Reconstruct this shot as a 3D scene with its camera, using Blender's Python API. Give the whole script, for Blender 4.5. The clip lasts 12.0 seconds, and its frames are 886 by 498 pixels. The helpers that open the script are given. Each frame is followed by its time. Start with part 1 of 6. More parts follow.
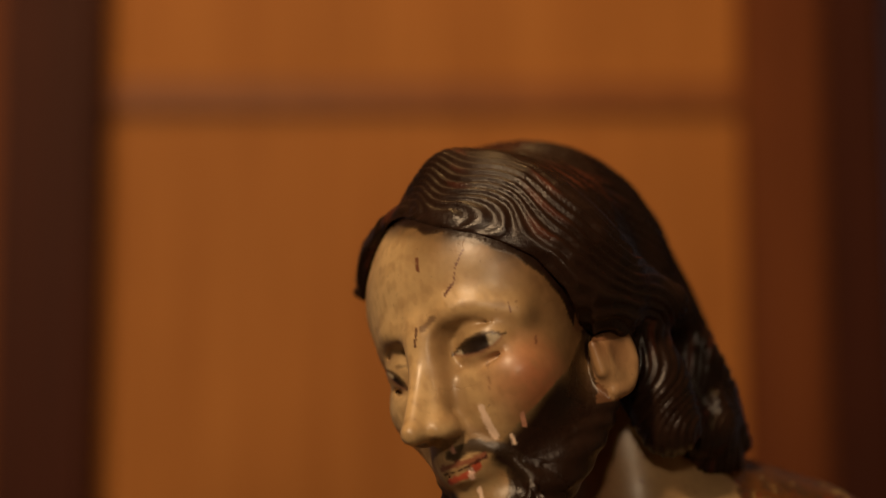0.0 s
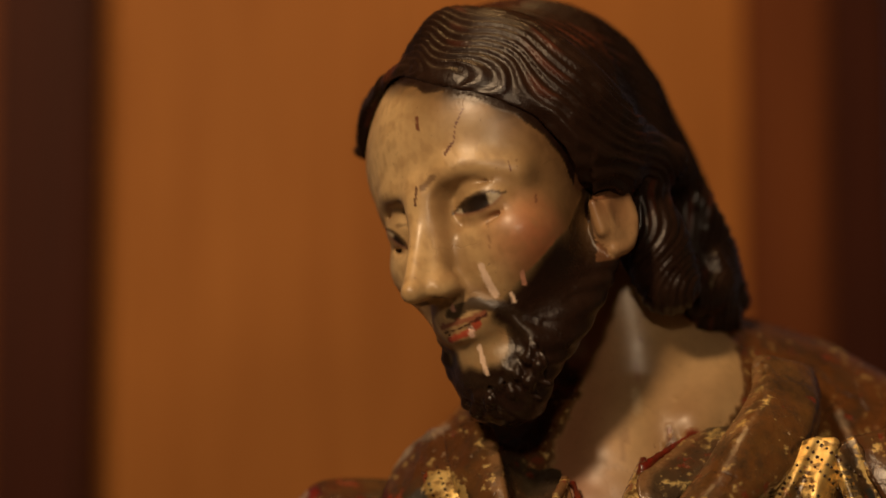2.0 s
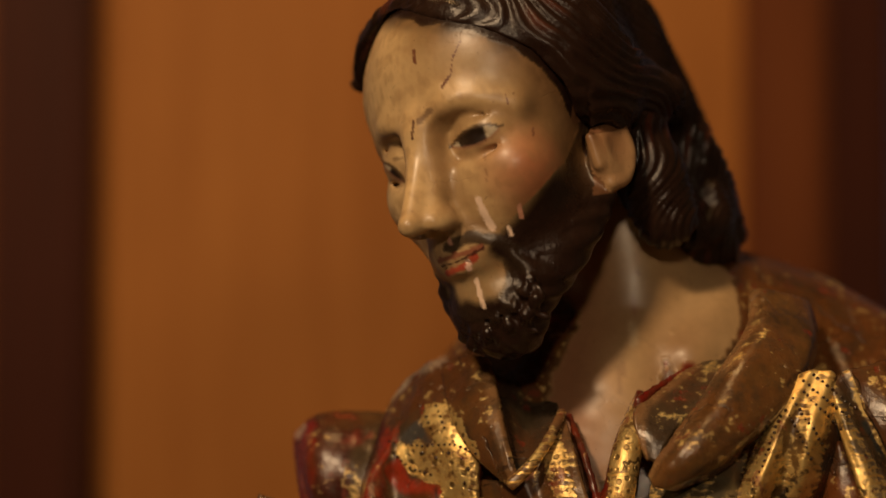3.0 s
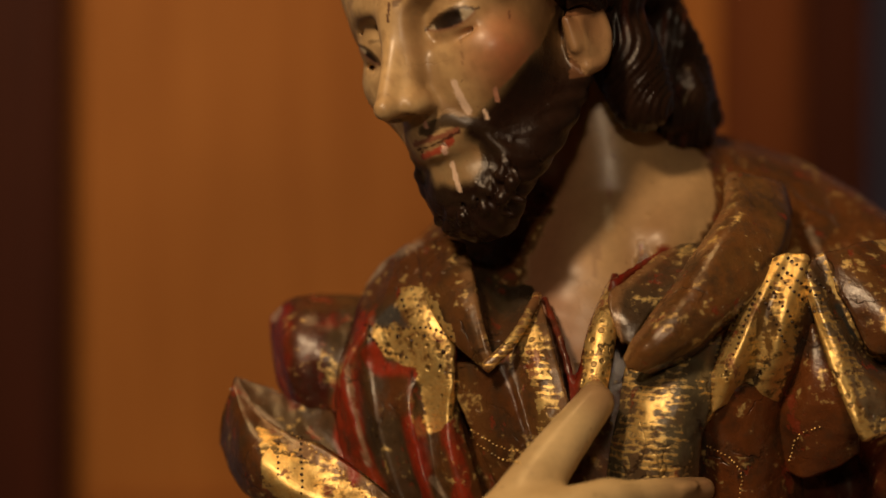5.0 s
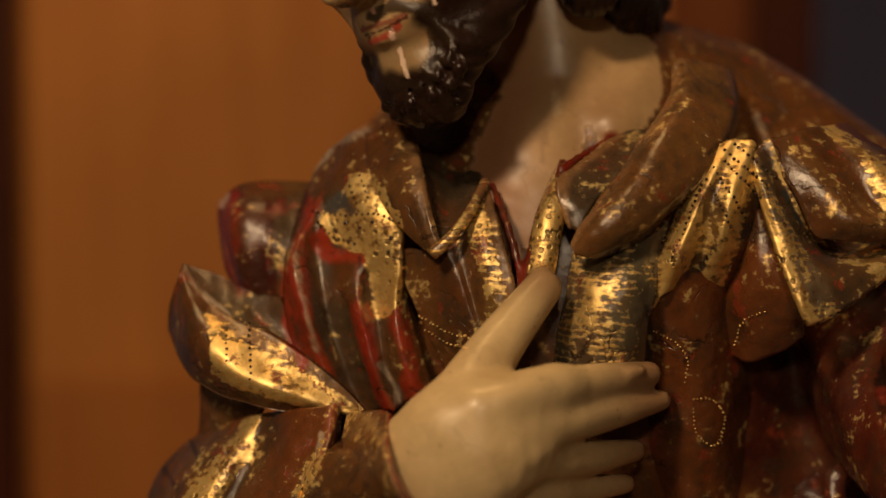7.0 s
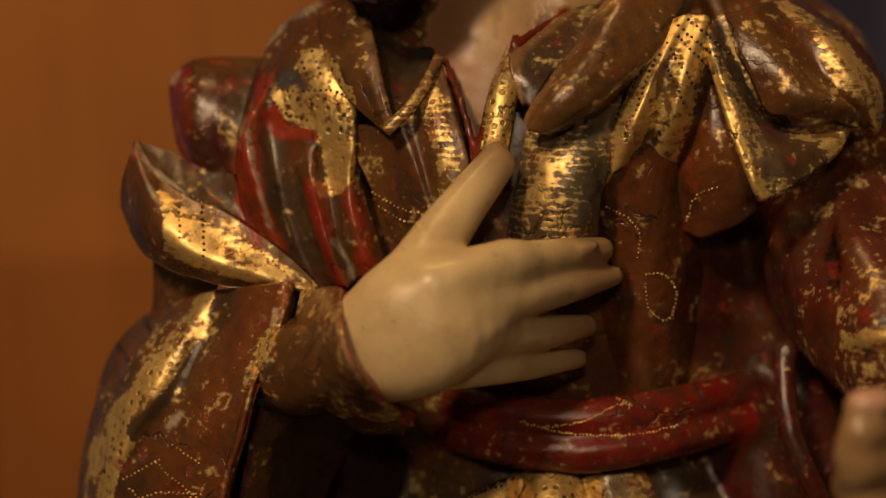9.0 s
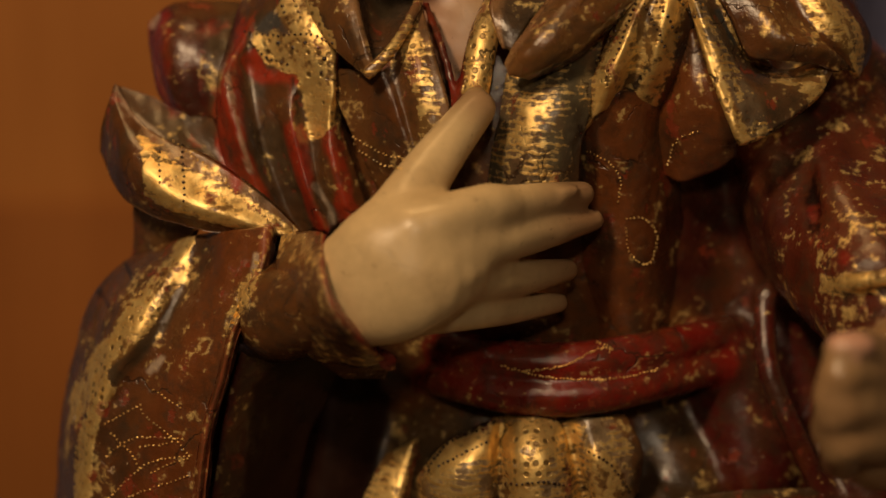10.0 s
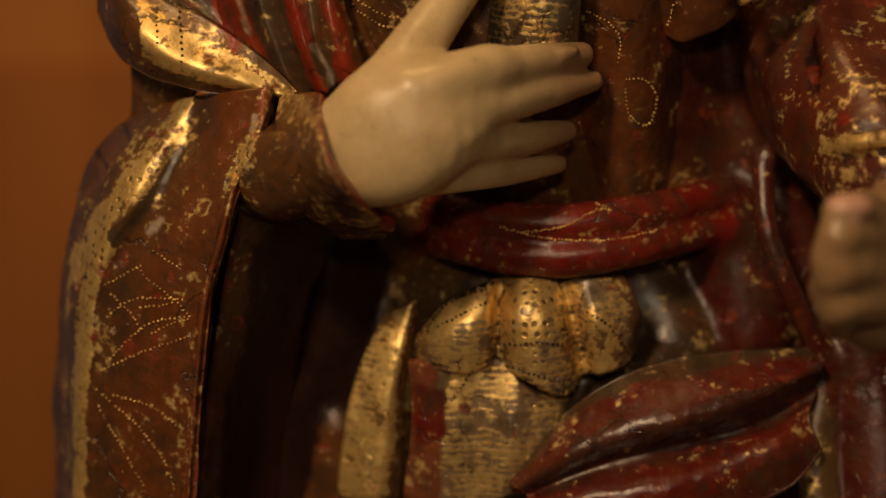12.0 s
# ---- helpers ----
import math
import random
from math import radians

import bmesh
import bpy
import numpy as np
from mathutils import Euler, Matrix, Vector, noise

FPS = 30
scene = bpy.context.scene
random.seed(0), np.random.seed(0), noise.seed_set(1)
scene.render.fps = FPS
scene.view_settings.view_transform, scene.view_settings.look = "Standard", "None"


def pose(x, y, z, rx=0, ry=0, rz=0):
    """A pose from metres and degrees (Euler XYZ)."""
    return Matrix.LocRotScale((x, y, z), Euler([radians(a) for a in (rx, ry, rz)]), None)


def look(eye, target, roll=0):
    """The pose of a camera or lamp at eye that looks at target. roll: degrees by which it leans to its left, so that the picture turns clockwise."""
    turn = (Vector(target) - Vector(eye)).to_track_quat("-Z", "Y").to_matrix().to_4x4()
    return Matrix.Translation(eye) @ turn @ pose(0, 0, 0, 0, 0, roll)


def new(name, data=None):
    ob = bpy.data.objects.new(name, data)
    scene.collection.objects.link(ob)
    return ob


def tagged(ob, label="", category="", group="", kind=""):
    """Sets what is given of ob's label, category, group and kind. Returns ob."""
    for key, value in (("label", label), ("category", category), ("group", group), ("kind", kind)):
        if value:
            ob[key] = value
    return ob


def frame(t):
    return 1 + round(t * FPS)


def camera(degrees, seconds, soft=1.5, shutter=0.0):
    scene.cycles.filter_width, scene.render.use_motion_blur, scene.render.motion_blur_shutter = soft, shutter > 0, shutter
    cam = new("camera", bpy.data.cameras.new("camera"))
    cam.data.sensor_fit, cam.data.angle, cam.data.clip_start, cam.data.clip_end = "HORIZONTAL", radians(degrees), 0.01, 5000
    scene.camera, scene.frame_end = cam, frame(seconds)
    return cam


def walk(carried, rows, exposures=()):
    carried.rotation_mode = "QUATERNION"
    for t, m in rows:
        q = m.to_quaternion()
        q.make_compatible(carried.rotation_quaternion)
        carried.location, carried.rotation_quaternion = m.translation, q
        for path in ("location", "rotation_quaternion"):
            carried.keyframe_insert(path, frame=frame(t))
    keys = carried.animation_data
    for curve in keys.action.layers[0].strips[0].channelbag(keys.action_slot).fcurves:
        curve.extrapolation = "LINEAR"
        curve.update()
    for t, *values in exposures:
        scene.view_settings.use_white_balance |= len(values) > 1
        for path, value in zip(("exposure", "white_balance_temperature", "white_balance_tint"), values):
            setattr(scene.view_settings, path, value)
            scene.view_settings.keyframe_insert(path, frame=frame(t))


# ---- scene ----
import random

EYE, LEAN = 1.60, 0.0
cam = camera(25.0, 12.0)
ROWS = [
    (0.0, 0.000, 8.000),
    (0.5, -0.023, 7.022),
    (1.0, -0.029, 5.989),
    (1.5, -0.025, 4.889),
    (2.0, -0.003, 3.955),
    (2.5, 0.019, 2.966),
    (4.5, 0.551, -0.432),
    (5.0, 0.774, -1.291),
    (5.5, 1.030, -2.084),
    (6.0, 1.560, -2.989),
    (6.5, 1.987, -3.791),
    (7.0, 2.273, -4.552),
    (9.0, 3.619, -8.098),
    (9.5, 4.149, -9.006),
    (10.0, 4.177, -9.689),
    (10.5, 4.228, -10.544),
    (11.0, 4.234, -11.724),
    (11.5, 4.250, -12.768),
    (12.0, 4.207, -13.667),
]
walk(cam, [(t, pose(0, 0, EYE, 90 + tilt, LEAN, -pan)) for t, pan, tilt in ROWS])
cam.data.dof.use_dof = True
cam.data.dof.focus_distance = 0.83
cam.data.dof.aperture_fstop = 2.8

# ---------------------------------------------------------------- light
world = bpy.data.worlds.new("world")
scene.world = world
world.use_nodes = True
world.node_tree.nodes["Background"].inputs[0].default_value = (1.0, 0.7, 0.42, 1)
world.node_tree.nodes["Background"].inputs[1].default_value = 0.012


def area_lamp(name, eye, target, size, watts, colour):
    lamp = bpy.data.lights.new(name, "AREA")
    lamp.shape, lamp.size, lamp.energy, lamp.color = "DISK", size, watts, colour
    ob = new(name, lamp)
    ob.matrix_world = look(eye, target)
    return ob


area_lamp("ceiling_spot", (-0.62, -0.32, 2.6), (0.05, 0.95, 1.45), 0.22, 17.5, (1.0, 0.68, 0.39))
# unseen fill lamp, added in front to brighten the waist and skirt
area_lamp("front_fill", (-0.05, -0.7, 2.1), (0.1, 0.95, 1.35), 0.12, 4.0, (1.0, 0.74, 0.48))
# another unseen lamp, added to light the panelling behind the statue
area_lamp("wall_fill", (-0.2, 0.9, 3.0), (0, 1.74, 1.75), 0.3, 6.5, (1.0, 0.58, 0.22))
scene.view_settings.exposure = 0.0


# ---------------------------------------------------------------- materials
def material(name):
    m = bpy.data.materials.new(name)
    m.use_nodes = True
    t = m.node_tree
    return m, t, t.nodes["Principled BSDF"]


def node(t, kind, **inputs):
    n = t.nodes.new(kind)
    for key, value in inputs.items():
        n.inputs[key.replace("_", " ")].default_value = value
    return n


def noise(t, scale, detail=4.0, stretch=(1, 1, 1), rough=0.55):
    co = t.nodes.new("ShaderNodeTexCoord")
    mp = t.nodes.new("ShaderNodeMapping")
    mp.inputs["Scale"].default_value = stretch
    t.links.new(co.outputs["Object"], mp.inputs["Vector"])
    n = node(t, "ShaderNodeTexNoise", Scale=scale, Detail=detail, Roughness=rough)
    t.links.new(mp.outputs[0], n.inputs["Vector"])
    return n.outputs["Fac"]


def ramp(t, fac, *stops):
    r = t.nodes.new("ShaderNodeValToRGB")
    e = r.color_ramp.elements
    while len(e) < len(stops):
        e.new(0.5)
    for el, (p, c) in zip(e, stops):
        el.position = p
        el.color = c if len(c) == 4 else (*c, 1)
    t.links.new(fac, r.inputs[0])
    return r.outputs[0]


def grey(v):
    return (v, v, v, 1)


def mix(t, kind, fac, a, b):
    n = t.nodes.new("ShaderNodeMix")
    n.data_type, n.blend_type = "RGBA", kind
    for sock, v in ((n.inputs[0], fac), (n.inputs[6], a), (n.inputs[7], b)):
        if isinstance(v, (int, float, tuple)):
            sock.default_value = v
        else:
            t.links.new(v, sock)
    return n.outputs[2]


def maths(t, op, a, b=0.0):
    n = t.nodes.new("ShaderNodeMath")
    n.operation = op
    for sock, v in ((n.inputs[0], a), (n.inputs[1], b)):
        if isinstance(v, (int, float)):
            sock.default_value = v
        else:
            t.links.new(v, sock)
    return n.outputs[0]


def bump(t, shader, height, strength, distance):
    b = node(t, "ShaderNodeBump", Strength=strength, Distance=distance)
    t.links.new(height, b.inputs["Height"])
    t.links.new(b.outputs[0], shader.inputs["Normal"])
    return b


def wood(name, dark, light, rough):
    m, t, s = material(name)
    grain = noise(t, 9, 6, (6, 6, 0.35))
    blotch = noise(t, 2.2, 3)
    c = ramp(t, grain, (0.3, dark), (0.72, light))
    c = mix(t, "MULTIPLY", 0.5, c, ramp(t, blotch, (0.3, grey(0.6)), (0.7, grey(1.1))))
    t.links.new(c, s.inputs["Base Color"])
    s.inputs["Roughness"].default_value = rough
    s.inputs["Specular IOR Level"].default_value = 0.2
    bump(t, s, grain, 0.2, 0.001)
    return m


honey_wood = wood("honey_wood", (0.40, 0.15, 0.032), (0.50, 0.205, 0.05), 0.6)
rail_wood = wood("rail_wood", (0.26, 0.09, 0.025), (0.34, 0.125, 0.035), 0.45)
dark_wood = wood("dark_wood", (0.042, 0.008, 0.003), (0.07, 0.014, 0.005), 0.6)
brown_wood = wood("brown_wood", (0.14, 0.036, 0.009), (0.20, 0.058, 0.014), 0.6)
plaster, _t, _s = material("plaster")
_t.links.new(ramp(_t, noise(_t, 3), (0.3, (0.5, 0.42, 0.33)), (0.7, (0.58, 0.49, 0.39))), _s.inputs["Base Color"])
_s.inputs["Roughness"].default_value = 0.9
stone, _t, _s = material("stone")
_t.links.new(ramp(_t, noise(_t, 5), (0.3, (0.2, 0.16, 0.13)), (0.7, (0.3, 0.26, 0.21))), _s.inputs["Base Color"])
blue_paint, _t, _s = material("blue_paint")
_t.links.new(ramp(_t, noise(_t, 4), (0.3, (0.17, 0.19, 0.36)), (0.7, (0.23, 0.25, 0.46))), _s.inputs["Base Color"])
_s.inputs["Roughness"].default_value = 0.7


# carved and painted wood: paint, gilding and cloth come from the statue's own colour layers
def polychrome():
    m, t, s = material("polychrome_wood")

    def layer(name):
        a = t.nodes.new("ShaderNodeAttribute")
        a.attribute_name = name
        return a

    base = layer("paint").outputs["Color"]
    gilt = layer("gilt").outputs["Fac"]
    kind = layer("kind").outputs["Fac"]
    blotch, fleck, fine, broad = noise(t, 55, 5), noise(t, 260, 4), noise(t, 1100, 3), noise(t, 18, 3)
    cloth = ramp(t, maths(t, "MULTIPLY", kind, 0.25), (0.6, grey(0)), (0.66, grey(1)))
    flesh = ramp(t, maths(t, "MULTIPLY", kind, 0.25), (0.3, grey(1)), (0.42, grey(0)))
    # scratched lines that lay the gold bare
    co = t.nodes.new("ShaderNodeTexCoord")
    wave = node(t, "ShaderNodeTexWave", Scale=105.0, Distortion=4.0, Detail=2.0, Detail_Scale=1.6)
    wave.bands_direction = "Z"
    t.links.new(co.outputs["Object"], wave.inputs["Vector"])
    lines = maths(t, "MULTIPLY", ramp(t, wave.outputs["Fac"], (0.62, grey(0)), (0.8, grey(1))), ramp(t, blotch, (0.40, grey(0)), (0.50, grey(1))))
    # leaf left on the cloth
    leaf = maths(t, "ADD", maths(t, "SUBTRACT", gilt, 0.04), maths(t, "MULTIPLY", maths(t, "SUBTRACT", blotch, 0.5), 1.9))
    leaf = maths(t, "ADD", leaf, maths(t, "MULTIPLY", maths(t, "SUBTRACT", fleck, 0.5), 1.7))
    leaf = maths(t, "ADD", leaf, maths(t, "MULTIPLY", lines, maths(t, "MULTIPLY", ramp(t, gilt, (0.28, grey(0.08)), (0.42, grey(1))), 0.7)))
    leaf = maths(t, "MULTIPLY", ramp(t, leaf, (0.38, grey(0)), (0.74, grey(1))), cloth)
    # punched dots
    dots = node(t, "ShaderNodeTexVoronoi", Scale=235.0, Randomness=0.4)
    t.links.new(co.outputs["Object"], dots.inputs["Vector"])
    pits = ramp(t, dots.outputs["Distance"], (0.24, grey(1)), (0.34, grey(0)))
    pits = maths(t, "MULTIPLY", maths(t, "MULTIPLY", pits, ramp(t, broad, (0.52, grey(0)), (0.58, grey(1)))), ramp(t, gilt, (0.35, grey(0)), (0.6, grey(1))))
    # fine network of cracks
    warp = node(t, "ShaderNodeVectorMath")
    warp.operation = "ADD"
    drift = node(t, "ShaderNodeTexNoise", Scale=90.0, Detail=3.0)
    shrink = node(t, "ShaderNodeVectorMath")
    shrink.operation = "SCALE"
    shrink.inputs["Scale"].default_value = 0.018
    t.links.new(co.outputs["Object"], drift.inputs["Vector"])
    t.links.new(drift.outputs["Color"], shrink.inputs[0])
    t.links.new(co.outputs["Object"], warp.inputs[0])
    t.links.new(shrink.outputs[0], warp.inputs[1])
    net = node(t, "ShaderNodeTexVoronoi", Scale=34.0)
    net.feature = "DISTANCE_TO_EDGE"
    t.links.new(warp.outputs[0], net.inputs["Vector"])
    crack = maths(t, "MULTIPLY", ramp(t, net.outputs["Distance"], (0.006, grey(1)), (0.02, grey(0))), ramp(t, noise(t, 31, 2), (0.54, grey(0)), (0.6, grey(1))))
    crack = maths(t, "MULTIPLY", crack, maths(t, "ADD", maths(t, "MULTIPLY", cloth, 0.9), 0.1))
    # colour: paint, its stains, gold, losses down to the red bole and the white ground
    c = mix(t, "MULTIPLY", maths(t, "SUBTRACT", 0.75, maths(t, "MULTIPLY", flesh, 0.5)), base, ramp(t, blotch, (0.28, grey(0.55)), (0.7, grey(1.25))))
    c = mix(t, "MULTIPLY", maths(t, "SUBTRACT", 0.35, maths(t, "MULTIPLY", flesh, 0.2)), c, ramp(t, fleck, (0.3, grey(0.6)), (0.7, grey(1.3))))
    rubbed = maths(t, "MULTIPLY", maths(t, "MULTIPLY", ramp(t, noise(t, 44, 5, rough=0.65), (0.47, grey(0)), (0.62, grey(1))), cloth), 0.36)
    c = mix(t, "MIX", rubbed, c, (0.15, 0.052, 0.016, 1))
    tarnish = maths(t, "MULTIPLY", maths(t, "MULTIPLY", ramp(t, noise(t, 92, 5, rough=0.7), (0.50, grey(0)), (0.66, grey(1))), cloth), 0.55)
    c = mix(t, "MIX", tarnish, c, (0.045, 0.034, 0.022, 1))
    gold = ramp(t, fleck, (0.25, (0.78, 0.47, 0.13)), (0.7, (0.98, 0.74, 0.30)))
    c = mix(t, "MIX", leaf, c, gold)
    grime = maths(t, "MULTIPLY", maths(t, "MULTIPLY", ramp(t, noise(t, 38, 6, rough=0.7), (0.52, grey(0)), (0.62, grey(1))), cloth), 0.55)
    c = mix(t, "MIX", maths(t, "MULTIPLY", grime, maths(t, "SUBTRACT", 1.0, leaf)), c, (0.035, 0.022, 0.013, 1))
    bole = maths(t, "MULTIPLY", maths(t, "MULTIPLY", ramp(t, noise(t, 75, 6, rough=0.7), (0.60, grey(0)), (0.64, grey(1))), cloth), 0.8)
    c = mix(t, "MIX", bole, c, (0.20, 0.035, 0.015, 1))
    lost = maths(t, "MULTIPLY", ramp(t, noise(t, 120, 6, rough=0.75), (0.67, grey(0)), (0.69, grey(1))), cloth)
    c = mix(t, "MIX", lost, c, (0.48, 0.36, 0.24, 1))
    c = mix(t, "MIX", maths(t, "MULTIPLY", pits, 0.75), c, (0.08, 0.035, 0.012, 1))
    c = mix(t, "MIX", maths(t, "MULTIPLY", crack, 0.8), c, (0.035, 0.018, 0.01, 1))
    specks = maths(t, "MULTIPLY", ramp(t, noise(t, 420, 2), (0.70, grey(0)), (0.74, grey(1))), flesh)
    c = mix(t, "MIX", maths(t, "MULTIPLY", specks, 0.5), c, (0.14, 0.07, 0.03, 1))
    t.links.new(c, s.inputs["Base Color"])
    metal = maths(t, "MULTIPLY", leaf, maths(t, "SUBTRACT", 1.0, maths(t, "MAXIMUM", bole, lost)))
    t.links.new(maths(t, "MULTIPLY", metal, 0.82), s.inputs["Metallic"])
    rough = ramp(t, blotch, (0.3, grey(0.22)), (0.7, grey(0.40)))
    rough = maths(t, "ADD", rough, maths(t, "SUBTRACT", maths(t, "MULTIPLY", flesh, 0.09), maths(t, "MULTIPLY", cloth, 0.04)))
    rough = maths(t, "ADD", rough, maths(t, "MULTIPLY", leaf, 0.19))
    t.links.new(rough, s.inputs["Roughness"])
    body = maths(t, "MAXIMUM", cloth, flesh)
    t.links.new(maths(t, "SUBTRACT", maths(t, "MULTIPLY", body, 0.15), maths(t, "MULTIPLY", flesh, 0.02)), s.inputs["Coat Weight"])
    t.links.new(maths(t, "ADD", maths(t, "MULTIPLY", body, 0.18), 0.32), s.inputs["Specular IOR Level"])
    s.inputs["Coat Roughness"].default_value = 0.26
    h = maths(t, "ADD", maths(t, "MULTIPLY", fleck, 0.5), maths(t, "MULTIPLY", fine, 0.2))
    h = maths(t, "MULTIPLY", h, maths(t, "SUBTRACT", 1.0, maths(t, "MULTIPLY", flesh, 0.75)))
    h = maths(t, "ADD", h, maths(t, "MULTIPLY", leaf, 0.15))
    h = maths(t, "SUBTRACT", h, maths(t, "MULTIPLY", maths(t, "ADD", pits, crack), 0.7))
    h = maths(t, "SUBTRACT", h, maths(t, "MULTIPLY", maths(t, "ADD", lost, bole), 0.25))
    bump(t, s, h, 0.55, 0.0012)
    return m


poly = polychrome()


# ---------------------------------------------------------------- mesh helpers
def part(name, bm, mat, parent=None, label="", smooth=False):
    me = bpy.data.meshes.new(name)
    bm.to_mesh(me)
    bm.free()
    me.materials.append(mat)
    if smooth:
        me.shade_smooth()
    ob = new(name, me)
    ob.parent = parent
    if label:
        tagged(ob, label)
    return ob


def block(x0, x1, y0, y1, z0, z1, bevel=0.0):
    bm = bmesh.new()
    bmesh.ops.create_cube(bm, size=1, matrix=Matrix.LocRotScale(((x0 + x1) / 2, (y0 + y1) / 2, (z0 + z1) / 2), None, (x1 - x0, y1 - y0, z1 - z0)))
    if bevel:
        bmesh.ops.bevel(bm, geom=bm.edges[:], offset=bevel, segments=2, affect="EDGES")
    return bm


# ---------------------------------------------------------------- the room
def structure(name, bm, mat, label):
    return tagged(part(name, bm, mat), label, name.split("_")[0], kind="structure")


structure("floor", block(-2.6, 2.6, -3.1, 2.3, -0.1, 0), stone, "worn grey stone floor of the church room")
structure("ceiling", block(-2.6, 2.6, -3.1, 2.3, 3.4, 3.5), plaster, "plain plastered ceiling")
structure("wall_south", block(-2.6, 2.6, -3.2, -3.1, 0, 3.4), plaster, "plain plastered wall")
structure("wall_west", block(-2.7, -2.6, -3.1, 2.3, 0, 3.4), plaster, "plain plastered wall")
structure("wall_east", block(2.6, 2.7, -3.1, 2.3, 0, 3.4), plaster, "plain plastered wall")
structure("wall_north", block(-2.6, 2.6, 2.3, 2.4, 0, 3.4), blue_paint, "blue-grey painted wall behind the panelling")

panelling = tagged(new("wood_panelling"), "honey-coloured wooden panelling between dark posts", "panelling", kind="structure")
part("panel", block(-0.32, 0.30, 1.76, 1.78, 1.345, 1.968), honey_wood, panelling)
part("panel", block(-0.32, 0.30, 1.755, 1.785, 0.02, 1.345, 0.003), wood("low_panel_wood", (0.32, 0.11, 0.024), (0.40, 0.15, 0.036), 0.6), panelling)
part("panel", block(-0.32, 0.30, 1.76, 1.78, 2.0, 3.0), honey_wood, panelling)
part("rail", block(-0.32, 0.30, 1.752, 1.782, 1.968, 2.0, 0.004), rail_wood, panelling)
part("post", block(-0.385, -0.30, 1.70, 1.79, 0, 3.0, 0.008), dark_wood, panelling)
part("post", block(-0.47, -0.385, 1.74, 1.79, 0, 3.0, 0.006), brown_wood, panelling)
part("post", block(0.265, 0.335, 1.72, 1.79, 0, 3.0, 0.008), brown_wood, panelling)
part("post", block(0.335, 0.388, 1.70, 1.79, 0, 3.0, 0.008), dark_wood, panelling)

plinth = tagged(new("plinth"), "dark wooden plinth that carries the saint's statue", "plinth")
part("body", block(-0.24, 0.32, 0.70, 1.16, 0, 0.43, 0.006), dark_wood, plinth)
part("top", block(-0.27, 0.35, 0.67, 1.19, 0.43, 0.47, 0.008), brown_wood, plinth)


# ---------------------------------------------------------------- carving: blended solids on a grid
def rounded(pts, radii):
    """Eases the corners of a bent line: a curve through its points, three steps from each to the next."""
    if len(pts) < 3:
        return pts, radii
    q = [np.append(p, r) for p, r in zip(pts, radii)]
    q = [2 * q[0] - q[1]] + q + [2 * q[-1] - q[-2]]
    out = []
    for a, b, c, d in zip(q, q[1:], q[2:], q[3:]):
        for t in (0, 1 / 3, 2 / 3):
            out.append(0.5 * (2 * b + (c - a) * t + (2 * a - 5 * b + 4 * c - d) * t * t + (3 * b - 3 * c + d - a) * t ** 3))
    out.append(q[-2])
    return [o[:3] for o in out], [max(o[3], 0.02) for o in out]


